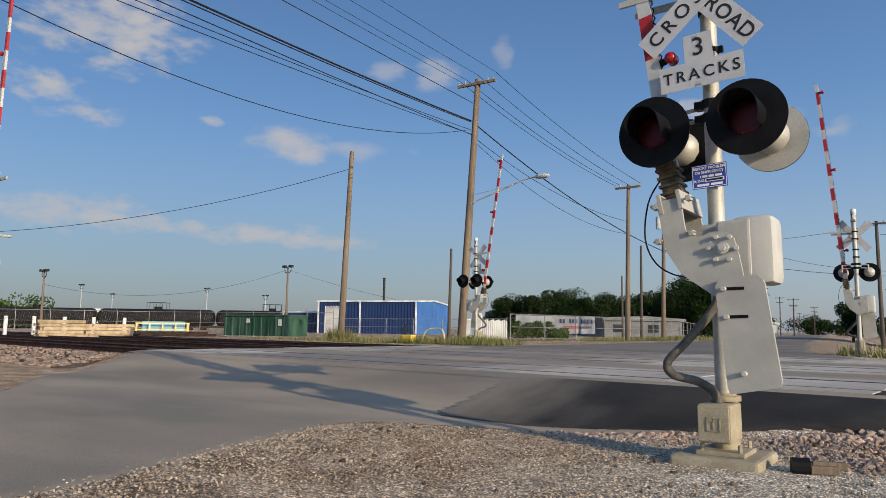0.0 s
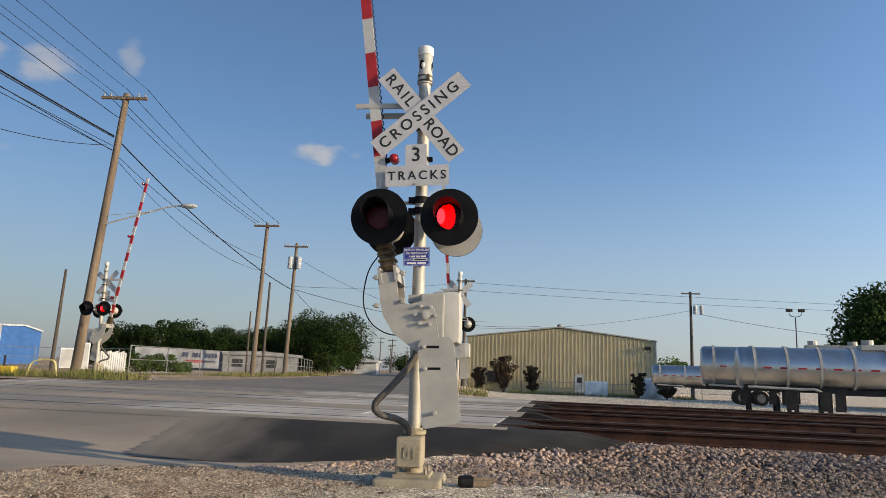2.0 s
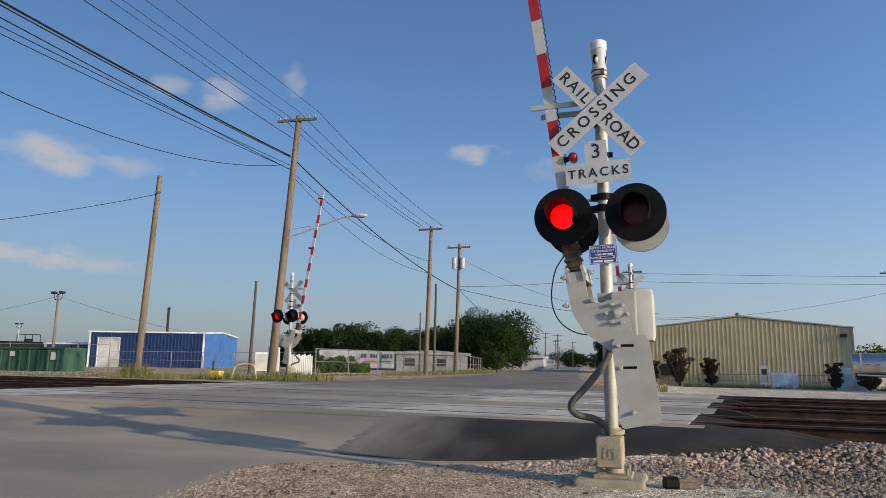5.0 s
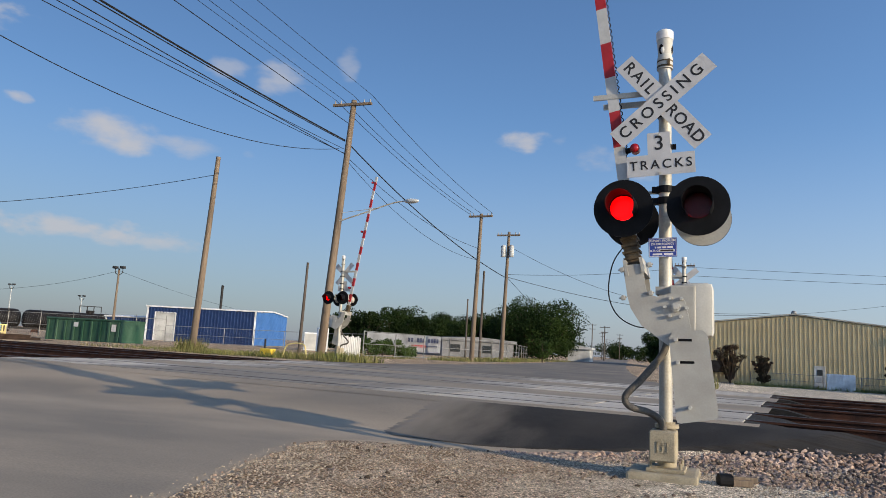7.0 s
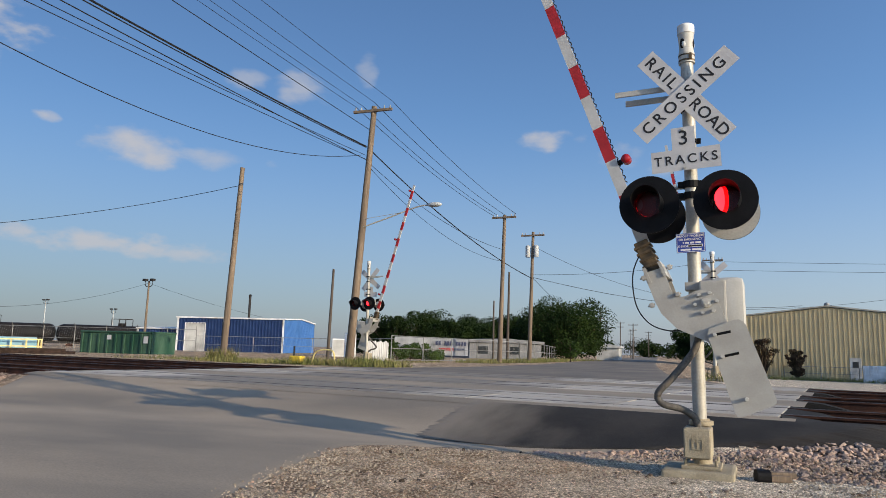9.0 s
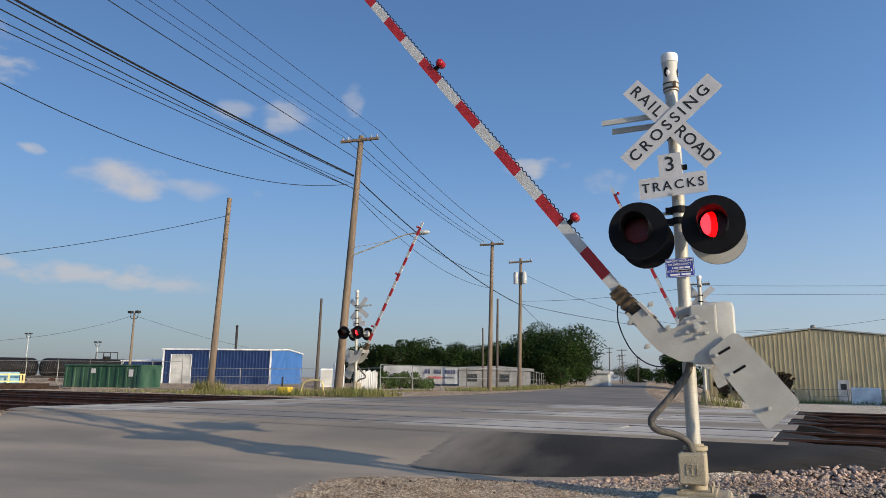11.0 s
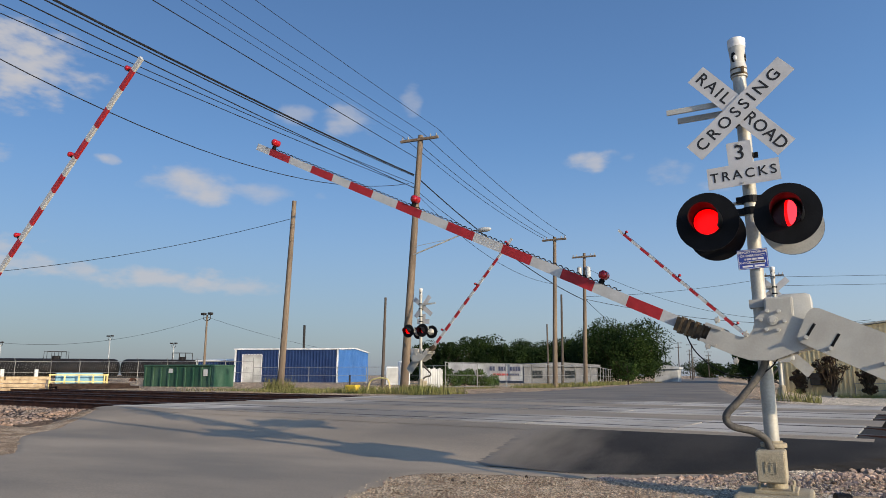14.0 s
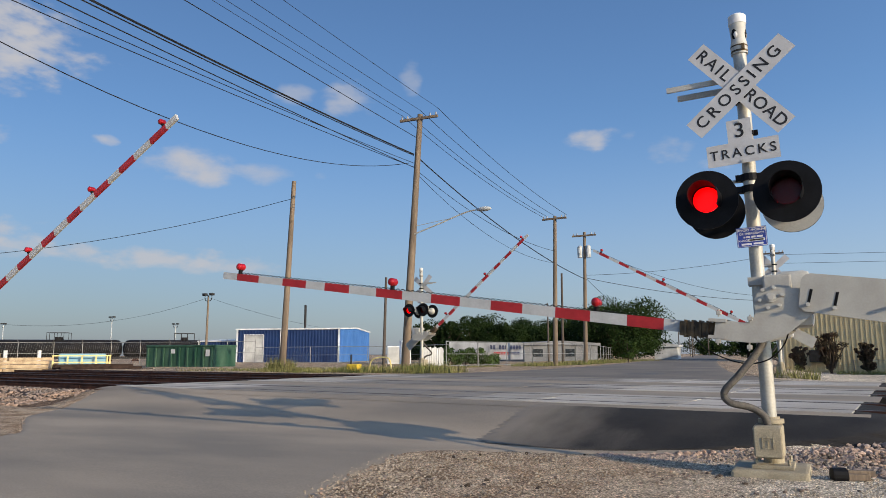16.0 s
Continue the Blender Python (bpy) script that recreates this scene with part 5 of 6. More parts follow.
twin_lamp(30.1, 67, -0.8, 8.6, FRAMEDARK, "dark twin floodlight pole by the warehouse", 0.6, 0.08)
lb = twin_lamp(31.3, 25.9, -0.2, 8.8, BROWNPOLE, "rust-brown twin floodlight pole beside the garage", 0.6, 0.1)
bm = bmesh.new()
box(bm, -0.28, 0.28, -0.2, 0.2, 6.7, 7.1, 0.03)
part("control_box", bm, FRAMEDARK, lb)
twin_lamp(-50.9, 40, 0.4, 6.9, WOODPOLE, "twin floodlight on a wooden pole", 0.45, 0.13, 0.2)
twin_lamp(-67, 24.6, 0.4, 6.0, WOODPOLE, "twin floodlight on a wooden pole", 0.45, 0.13, 0.2)
for x, y, h in ((-95, 62, 7), (-120, 60, 6.5), (-88, 68, 6.0), (-105, 47, 7)):
    twin_lamp(x, y, 0.2, h, CANGREY, "far grey yard floodlight", 0.45, 0.1, 0.18)


# ---- trailers and rail cars ----
def tank_trailer(m, length, radius, label, bands=9, legs=True, axles=2):
    """A tank trailer along +x, nose at x = 0, on its wheels at z = 0."""
    root = empty("tank_trailer", m, label, "tank trailer", "parked tank trailers")
    zc = 1.12 + radius
    bm = bmesh.new()
    prof = [(0.0, 0.80), (0.03, 0.90), (0.08, 0.97), (0.16, 1.0)]
    n = 40
    rings = [(a, radius * k) for a, k in prof] + [(length - a, radius * k) for a, k in prof[::-1]]
    rows = [[bm.verts.new((a, math.cos(i * math.tau / n) * r, zc + math.sin(i * math.tau / n) * r)) for i in range(n)] for a, r in rings]
    for a, b in zip(rows, rows[1:]):
        for i in range(n):
            bm.faces.new((a[i], a[(i + 1) % n], b[(i + 1) % n], b[i]))
    bm.faces.new(rows[0])
    bm.faces.new(rows[-1][::-1])
    part("tank", bm, STEEL, root, "polished aluminium tank", smooth=True)
    for i in range(bands):
        x = 0.55 + (length - 1.1) * i / (bands - 1)
        bm = bmesh.new()
        cyl(bm, (x - 0.045, 0, zc), (x + 0.045, 0, zc), radius + 0.05, seg=40)
        part("band", bm, GALV, root, smooth=True)
    x = 0.8
    while x < length - 0.6:
        bm = bmesh.new()
        box(bm, x, x + 0.28, -radius - 0.012, -radius + 0.04, zc - 0.03, zc + 0.03)
        part("reflector_tape", bm, ARMRED, root, "red reflector tape")
        x += 0.56
    bm = bmesh.new()
    box(bm, length * 0.42, length * 0.62, -0.3, 0.3, zc + radius - 0.05, zc + radius + 0.14, 0.03)
    for x in (0.45, 0.6):
        cyl(bm, (length * x, 0, zc + radius), (length * x, 0, zc + radius + 0.32), 0.2, seg=12)
    part("manway", bm, GALV, root)
    bm = bmesh.new()
    box(bm, 0.2, length * 0.36, -0.45, 0.45, 1.05, 1.25)
    box(bm, length * 0.36, length - 0.6, -0.4, 0.4, 1.0, 1.2)
    part("chassis", bm, FRAMEDARK, root)
    bm = bmesh.new()
    tube(bm, curve_pts([(0.3, -radius * 0.8, 1.2), (length * 0.2, -radius * 0.85, 1.16), (length * 0.26, -radius * 0.9, 1.15), (length * 0.30, -radius * 0.9, 0.85), (length * 0.31, -radius * 0.9, 0.55)], 5), 0.05, 6)
    part("side_rail", bm, GALV, root)
    if legs:
        for y in (-0.7, 0.7):
            for xx in (0.19, 0.30):
                bm = bmesh.new()
                box(bm, length * xx - 0.07, length * xx + 0.07, y - 0.07, y + 0.07, 0.08, 1.1)
                box(bm, length * xx - 0.16, length * xx + 0.16, y - 0.14, y + 0.14, 0.0, 0.08)
                part("landing_leg", bm, FRAMEDARK, root)
        for xx in (0.155, 0.265, 0.315):
            bm = bmesh.new()
            box(bm, length * xx - 0.02, length * xx + 0.3, -0.95, -0.9, 0.45, 1.1)
            part("mud_flap", bm, FRAMEDARK, root)
        bm = bmesh.new()
        box(bm, length * 0.61, length * 0.655, -1.0, -0.6, 0.95, 1.35, 0.02)
        part("placard_box", bm, SIGNWHITE, root)
    for i in range(axles):
        x = length - 0.75 - 1.22 * i
        for y in (-0.9, 0.9):
            sg = -1 if y < 0 else 1
            bm = bmesh.new()
            cyl(bm, (x, y + sg * 0.14, 0.5), (x, y - sg * 0.42, 0.5), 0.5, seg=28)
            wheel = part("wheel", bm, TYRE, root, "black tyre", smooth=True)
            bm = bmesh.new()
            cyl(bm, (x, y + sg * 0.142, 0.5), (x, y + sg * 0.146, 0.5), 0.29, seg=24)
            cyl(bm, (x, y + sg * 0.14, 0.5), (x, y + sg * 0.2, 0.5), 0.11, seg=12)
            part("rim", bm, RIM, wheel)
    bm = bmesh.new()
    for i in range(axles):
        x = length - 0.75 - 1.22 * i
        tube(bm, [(x + 0.62 * math.cos(a), -0.95, 0.5 + 0.62 * math.sin(a)) for a in [math.pi * k / 10 for k in range(11)]], 0.05, 6)
    box(bm, length - 3.0, length - 0.1, -1.05, -0.75, 1.18, 1.26)
    part("fender", bm, FRAMEDARK, root)
    return root


TT = math.degrees(TRACK_TURN)
t1 = tank_trailer(pose(9.29, 19.6, -0.18, 0, 0, -11.2), 9.56, 0.75, "polished silver tank trailer parked behind the tracks", bands=9)
bm = bmesh.new()
box(bm, 8.21, 8.91, -0.78, -0.72, 1.75, 2.25)
bmesh.ops.transform(bm, matrix=Matrix.Translation((8.56, -0.75, 1.9)) @ pose(0, 0, 0, 0, 45, 0) @ Matrix.Diagonal((0.5, 1, 0.7, 1)) @ Matrix.Translation((-8.56, 0.75, -2.0)), verts=bm.verts)
part("emblem", bm, BLUEDARK, t1, "plain blue diamond emblem")
tank_trailer(pose(9.93, 26.8, -0.2, 0, 0, -14), 10.5, 0.92, "second silver tank trailer with a mirror-bright nose", bands=7)
tank_trailer(pose(11.6, 46.4, -0.4, 0, 0, -10), 8, 0.75, "small far silver tank trailer", bands=5, legs=False)


def tank_car(m, label, length=15.5, radius=1.5, base=1.2):
    root = empty("tank_car", m, label, "rail tank car", "parked tank cars")
    zc = base + radius
    bm = bmesh.new()
    n = 36
    rings = [(0, 0.35), (0.1, 0.65), (0.35, 0.9), (0.75, 1.0), (length - 0.75, 1.0), (length - 0.35, 0.9), (length - 0.1, 0.65), (length, 0.35)]
    rows = [[bm.verts.new((a, math.cos(i * math.tau / n) * r * radius, zc + math.sin(i * math.tau / n) * r * radius)) for i in range(n)] for a, r in rings]
    for a, b in zip(rows, rows[1:]):
        for i in range(n):
            bm.faces.new((a[i], a[(i + 1) % n], b[(i + 1) % n], b[i]))
    bm.faces.new(rows[0])
    bm.faces.new(rows[-1][::-1])
    part("tank", bm, BLACKTANK, root, "black tank shell", smooth=True)
    bm = bmesh.new()
    cyl(bm, (length / 2, 0, zc + radius - 0.1), (length / 2, 0, zc + radius + 0.35), 0.5, seg=16)
    part("dome", bm, BLACKTANK, root)
    bm = bmesh.new()
    for y in (-0.9, 0.9):
        tube(bm, [(length / 2 - 1.3, y, zc + radius + 0.9), (length / 2 + 1.3, y, zc + radius + 0.9)], 0.03, 6)
        for x in (-1.3, -0.4, 0.4, 1.3):
            tube(bm, [(length / 2 + x, y, zc + radius - 0.4), (length / 2 + x, y, zc + radius + 0.9)], 0.03, 6)
    part("railing", bm, FRAMEDARK, root)
    bm = bmesh.new()
    box(bm, -0.4, length + 0.4, -0.6, 0.6, 0.85, 1.15)
    part("underframe", bm, FRAMEDARK, root)
    for x in (1.6, 3.4, length - 3.4, length - 1.6):
        for y in (-0.72, 0.72):
            bm = bmesh.new()
            cyl(bm, (x, y - 0.06, 0.45), (x, y + 0.06, 0.45), 0.43, seg=20)
            part("wheel", bm, RUST, root)
    return root


tank_car(pose(38.6, 28.4, -0.2, 0, 0, -4), "black rail tank car with white lettering")
for i in range(5):
    tank_car(pose(-73 - 15.6 * i * 0.68, 67 - 15.6 * i * 0.735, -0.1, 0, 0, 227.2), "black rail tank car in the yard", radius=1.22, base=0.95)


# ---- yard things ----
def dumpster():
    root = empty("dumpster", pose(-41.7, 26.1, 0.30, 0, 0, 6.5), "dark green ribbed roll-off dumpster", "dumpster")
    L, H, D = 5.9, 1.5, 2.3
    bm = bmesh.new()
    box(bm, 0, L, 0, 0.06, 0, H)
    box(bm, 0, L, D - 0.06, D, 0, H)
    box(bm, 0, 0.06, 0.06, D - 0.06, 0, H)
    box(bm, L - 0.06, L, 0.06, D - 0.06, 0, H)
    box(bm, 0, L, 0, D, -0.12, 0.0)
    part("body", bm, GREENDUMP, root)
    for i in range(9):
        x = 0.1 + i * (L - 0.3) / 8
        bm = bmesh.new()
        box(bm, x, x + 0.14, -0.09, 0.0, 0, H - 0.1, 0.015)
        part("rib", bm, GREENDUMP, root)
    bm = bmesh.new()
    tube(bm, [(0, -0.03, H), (L, -0.03, H), (L, D, H), (0, D, H), (0, -0.03, H)], 0.07, 8)
    part("top_rail", bm, GREENDUMP, root)
    for x, z, w, h in ((2.3, 1.0, 0.35, 0.3), (L - 0.6, 0.8, 0.35, 0.45)):
        bm = bmesh.new()
        box(bm, x, x + w, -0.10, -0.092, z, z + h)
        part("sticker", bm, SIGNWHITE, root, "pale sticker")
    return root


dumpster()


def guard_rail_cage():
    root = empty("guard_frame", pose(-41.7, 19.3, 0.35, 0, 0, 58), "pale yellow steel guard frame round a blue tank", "guard frame")
    for y in (0, 2.4):
        for x in (0, 0.8, 1.6, 2.4, 3.2):
            bm = bmesh.new()
            box(bm, x - 0.045, x + 0.045, y - 0.045, y + 0.045, -0.2, 0.86)
            part("post", bm, PALEYELLOW, root)
        for z in (0.36, 0.78):
            bm = bmesh.new()
            box(bm, -0.06, 3.26, y - 0.075, y - 0.046, z, z + 0.075)
            part("rail", bm, PALEYELLOW, root)
    bm = bmesh.new()
    box(bm, 0.3, 3.0, 0.5, 1.9, -0.1, 0.95, 0.08)
    tagged(part("tank_box", bm, PALEBLUE), "pale blue steel tank inside the guard frame", "tank").matrix_basis = root.matrix_basis
    return root


guard_rail_cage()


def lumber_pile():
    rng = random.Random(8)
    for j, (x, y, w) in enumerate(((-39.2, 13.6, 2.4), (-39.1, 16.2, 2.0))):
        root = empty("tie_stack", pose(x, y, 0.3, 0, 0, 84), "stack of old pale timber ties by the tracks", "timber stack")
        for lvl in range(5 - j):
            for k in range(4):
                bm = bmesh.new()
                o = rng.uniform(-0.25, 0.25)
                box(bm, -1.2 + o, 1.2 + o, k * 0.27, k * 0.27 + 0.23, lvl * 0.2, lvl * 0.2 + 0.17)
                part("timber", bm, LUMBER, root)
    root = empty("rail_heap", pose(-37.0, 19.6, 0.25, 0, 0, 72), "heap of dark old rails and ties", "scrap heap")
    for k in range(9):
        bm = bmesh.new()
        o = rng.uniform(-0.4, 0.4)
        box(bm, -2.4 + o, 2.4 + o - k * 0.25, k * 0.16, k * 0.16 + 0.15, (k % 3) * 0.14, (k % 3) * 0.14 + 0.14)
        part("old_tie", bm, TIE, root)


lumber_pile()
for x, y in ((-45, 12.8), (-44.5, 14.2), (-44, 15.8), (-43.5, 17.4), (-43, 19.2)):
    bm = bmesh.new()
    cyl(bm, (x, y, 0.2), (x, y, 1.5), 0.11, seg=12)
    tagged(part("bollard", bm, CAPWHITE, smooth=True), "white steel bollard by the yard", "bollard", "yard bollards")


def chain_fence(pts, h, label, step=3.0, barbed=False, mesh_step=0.22):
    """Posts, rails and thin uprights between given points."""
    root = empty("chain_fence", Matrix.Identity(4), label, "fence")
    wires = bmesh.new()
    for a, b in zip(pts, pts[1:]):
        a, b = Vector(a), Vector(b)
        n = max(1, round((b - a).length / step))
        for i in range(n + 1):
            p = a.lerp(b, i / n)
            bm = bmesh.new()
            cyl(bm, p - Vector((0, 0, 0.2)), p + Vector((0, 0, h)), 0.035, seg=8)
            if barbed:
                tube(bm, [p + Vector((0, 0, h)), p + Vector((0.15, -0.25, h + 0.3))], 0.025, 5)
            part("post", bm, FENCE, root)
        for z in (0.08, h * 0.5, h - 0.03):
            bm = bmesh.new()
            tube(bm, [a + Vector((0, 0, z)), b + Vector((0, 0, z))], 0.018 if z > 0.1 and z < h * 0.8 else 0.026, 5)
            part("rail", bm, FENCE, root)
        m = int((b - a).length / mesh_step)
        for i in range(m):
            p = a.lerp(b, (i + 0.5) / m)
            q = a.lerp(b, min(1, (i + 2.5) / m))
            w = (b - a).normalized() * 0.004
            vs = [wires.verts.new(v) for v in (p - w + Vector((0, 0, 0.05)), p + w + Vector((0, 0, 0.05)), q + w + Vector((0, 0, h)), q - w + Vector((0, 0, h)))]
            wires.faces.new(vs)
    tagged(part("mesh", wires, FENCE, root), "thin fence mesh", kind="stuff")
    return root


chain_fence([(-19.5, 29.5, 0.42), (-17.6, 38.6, 0.42), (-16.9, 46, 0.42), (-17.5, 54, 0.4), (-21, 72, 0.3)], 1.55, "grey chain-link fence beside the road")
chain_fence([(-49, 44.5, 0.35), (-35, 48.5, 0.38), (-26, 42, 0.4)], 1.6, "grey chain-link fence before the blue workshop")
chain_fence([(-68, 36, 0.3), (-54, 42, 0.3), (-49, 44.5, 0.35)], 2.2, "barbed chain-link fence before the tank cars", barbed=True)
chain_fence([(-85, 10, 0.3), (-68, 36, 0.3)], 2.2, "barbed chain-link fence before the tank cars", barbed=True)
chain_fence([(2.5, 68.6, -0.75), (15, 67.6, -0.75), (23, 65, -0.75)], 1.3, "low grey fence before the warehouse")
chain_fence([(26, 34.5, -0.4), (40, 26.5, -0.3)], 1.7, "chain-link fence before the garage", step=2.5)
chain_fence([(38, 26.2, -0.3), (60, 22.5, -0.3)], 1.6, "chain-link fence along the tank car", step=2.5)


def white_fence():
    root = empty("picket_fence", Matrix.Identity(4), "white upright panel fence behind the far signal", "fence")
    a, b = Vector((-19.92, 27.25, 0.4)), Vector((-19.4, 29.05, 0.4))
    n = 13
    for i in range(n):
        p = a.lerp(b, i / n)
        bm = bmesh.new()
        box(bm, -0.06, 0.06, -0.03, 0.03, 0.05, 1.12 + 0.04 * (i % 3), 0.006)
        bmesh.ops.transform(bm, matrix=Matrix.Translation(p) @ pose(0, 0, 0, 0, 0, 75), verts=bm.verts)
        part("slat", bm, DOORGREY, root)
    bm = bmesh.new()
    tube(bm, [a + Vector((-0.05, 0, 0.5)), b + Vector((-0.05, 0, 0.5))], 0.04, 5)
    tube(bm, [a + Vector((-0.05, 0, 0.95)), b + Vector((-0.05, 0, 0.95))], 0.04, 5)
    part("rail", bm, WHITETRIM, root)


white_fence()


def banner():
    root = empty("banner", pose(-20.9, 32.5, 0.45, 0, 0, 71), "long white advertising banner hung on the fence", "banner")
    L = 7.2
    bm = bmesh.new()
    rows = [[bm.verts.new((L * i / 30, 0.03 * math.sin(i * 1.3), z)) for i in range(31)] for z in (0.35, 0.9, 1.5)]
    for a, b in zip(rows, rows[1:]):
        for i in range(30):
            bm.faces.new((a[i], a[i + 1], b[i + 1], b[i]))
    bmesh.ops.solidify(bm, geom=bm.faces[:], thickness=0.02)
    part("cloth", bm, BANNERMAT, root)
    for i in range(11):
        if i in (2, 6):
            continue
        bm = bmesh.new()
        box(bm, 3.75 + i * 0.29, 3.94 + i * 0.29, -0.07, -0.055, 1.05, 1.33)
        part("writing_bar", bm, BANNERINK, root)
    for i in range(16):
        bm = bmesh.new()
        box(bm, 4.1 + i * 0.165, 4.22 + i * 0.165, -0.07, -0.055, 0.70, 0.86)
        part("writing_bar", bm, REDINK if i < 9 else BANNERINK, root)


banner()


# small things by the far signal
def switch_stand():
    root = empty("switch_stand", pose(-18.7, 19.1, 0.42), "yellow switch machine and bent yellow pipe in the weeds", "switch stand")
    bm = bmesh.new()
    box(bm, -0.3, 0.3, -0.2, 0.2, 0.0, 0.32, 0.05)
    part("housing", bm, YELLOW, root)
    bm = bmesh.new()
    tube(bm, curve_pts([(0.8, 0, 0), (0.95, 0, 0.45), (1.25, 0, 0.6), (1.7, 0, 0.62), (1.95, 0, 0.5), (2.05, 0, 0)], 5), 0.035, 6)
    part("pipe", bm, PALEYELLOW, root)
    bm = bmesh.new()
    cyl(bm, (-0.1, -0.1, 0.3), (-0.1, -0.1, 0.75), 0.04, seg=8)
    part("mast", bm, FRAMEDARK, root)


switch_stand()


def cabinets():
    for x, y, w, h, label in ((-32.5, 43, 1.4, 1.5, "white electrical cabinet beside the workshop"), (-30.0, 41, 0.9, 1.9, "white electrical cabinet beside the workshop")):
        root = empty("cabinet", pose(x, y, 0.4, 0, 0, 35), label, "cabinet")
        bm = bmesh.new()
        box(bm, 0, w, 0, 0.8, 0, h, 0.03)
        part("body", bm, WHITETRIM, root)
        bm = bmesh.new()
        box(bm, 0.08, w - 0.08, -0.02, 0.0, 0.1, h - 0.1)
        part("door", bm, DOORGREY, root)
    for x, y, w, h in ((8.9, 66.6, 2.3, 1.5), (14.2, 66.0, 3.2, 2.0)):
        root = empty("cabinet", pose(x, y, -0.75, 0, 0, -4), "pale utility cabinet before the warehouse", "cabinet")
        bm = bmesh.new()
        box(bm, 0, w, 0, 1.2, 0, h, 0.04)
        part("body", bm, WHITETRIM, root)
        bm = bmesh.new()
        for k in range(2):
            box(bm, 0.1 + k * w / 2, w / 2 - 0.05 + k * w / 2, -0.03, 0.0, 0.15, h - 0.15)
        part("door", bm, WHITETRIM, root)


cabinets()


# ---- plants ----
def tree(x, y, z0, h, wide, seed, material, label, lumps=16, leaves=5200, trunk_h=0.3, leaf=0.34, name="tree"):
    """A tapered trunk with limbs, and a crown of leaf clumps round them."""
    root = empty(name, Matrix.Translation((x, y, z0)), label, "tree" if name == "tree" else name)
    rng = np.random.default_rng(seed)
    bm = bmesh.new()
    tube(bm, [(0, 0, -0.3), (0.05 * wide * 0.2, 0, h * trunk_h), (0, 0, h * 0.55), (0.1, 0, h * 0.8)], 0.035 * h, 8)
    for v in bm.verts:
        k = max(0.12, 1 - v.co.z / (h * 0.85))
        v.co.x, v.co.y = v.co.x * k, v.co.y * k
    centres = []
    for i in range(lumps):
        a, r = rng.uniform(0, math.tau), math.sqrt(rng.uniform(0.02, 1)) * wide * 0.36
        top = 1 - 0.45 * (r / (wide * 0.5)) ** 2
        if name == "shrub":
            q = rng.uniform(0.12, 0.95)
            r = wide * 0.5 * rng.uniform(0.2, 1) * (0.25 + 0.75 * q) * (1.15 - 0.5 * max(0, q - 0.75) * 4)
        c = np.array([math.cos(a) * r, math.sin(a) * r, h * (q if name == "shrub" else rng.uniform(trunk_h + 0.12, 0.88 * top))])
        centres.append((c, wide * (rng.uniform(0.05, 0.11) if name == "shrub" else rng.uniform(0.09, 0.2))))
        tube(bm, [(0, 0, h * trunk_h * 0.9), tuple(c * 0.5 + np.array([0, 0, h * trunk_h * 0.5])), tuple(c)], 0.012 * h, 5)
    part("trunk", bm, BARK, root, smooth=True)
    per = leaves // lumps
    allv = []
    for c, r in centres:
        d = rng.normal(size=(per, 3))
        d /= np.linalg.norm(d, axis=1)[:, None]
        p = c + d * (r * rng.uniform(0.55, 1.1, per) ** 0.6)[:, None] * np.array([1.15, 1.15, 0.85])
        u = rng.normal(size=(per, 3))
        u /= np.linalg.norm(u, axis=1)[:, None]
        v = np.cross(u, d + 0.4 * rng.normal(size=(per, 3)))
        v /= np.linalg.norm(v, axis=1)[:, None] + 1e-6
        s = leaf * rng.uniform(0.5, 1.1, per)[:, None]
        allv.append(np.stack([p - u * s * 0.5, p + v * s * 0.32, p + u * s * 0.5, p - v * s * 0.32], 1))
    verts = np.concatenate(allv).reshape(-1, 3)
    faces = np.arange(len(verts)).reshape(-1, 4)
    from_arrays("crown", verts, faces, material, root)
    return root


tree(-20.6, 75, 0.2, 7.9, 12.0, 1, LEAFDARK, "broad dark green oak beside the road", 70, 40000, 0.08, 0.27)
for i, (x, y, h, w) in enumerate(((-47, 80, 6.0, 8), (-43.5, 83, 6.6, 8), (-39.5, 84, 5.8, 8), (-36, 86, 6.0, 8), (-32.5, 87, 5.6, 7.5), (-29, 88, 6.2, 8), (-51, 82, 5.0, 7), (-25.5, 86, 6.2, 8))):
    tree(x, y, 0.2, h * 1.1, w * 1.1, 10 + i, LEAFDARK, "dark green tree in the row behind the fence", 34, 13000, 0.06, 0.33)
tree(36.0, 60, -0.6, 11.2, 13, 30, LEAFMID, "large leafy green tree behind the trailer", 55, 24000, 0.22, 0.42)
tree(41.5, 56.5, -0.6, 8.2, 9, 31, LEAFMID, "leafy green tree behind the trailer", 34, 12000, 0.2, 0.42)
tree(52.5, 47, -0.5, 11.6, 12, 32, LEAFDARK, "tall dark green tree behind the garage", 50, 20000, 0.25, 0.4)
tree(59, 42, -0.5, 10.5, 11, 33, LEAFDARK, "tall dark green tree behind the garage", 40, 14000, 0.25, 0.4)
tree(19.5, 77, -0.7, 4.6, 6, 34, LEAFMID, "green tree beside the warehouse", 14, 3500, 0.2, 0.35)
tree(-9, 95, 0, 5.5, 6, 35, LEAFDARK, "dark tree on the far road side", 14, 3500, 0.2, 0.35)
tree(-109, 40, 0.1, 5.2, 12, 36, LEAFMID, "green bushy tree at the yard's edge", 20, 4000, 0.12, 0.5)
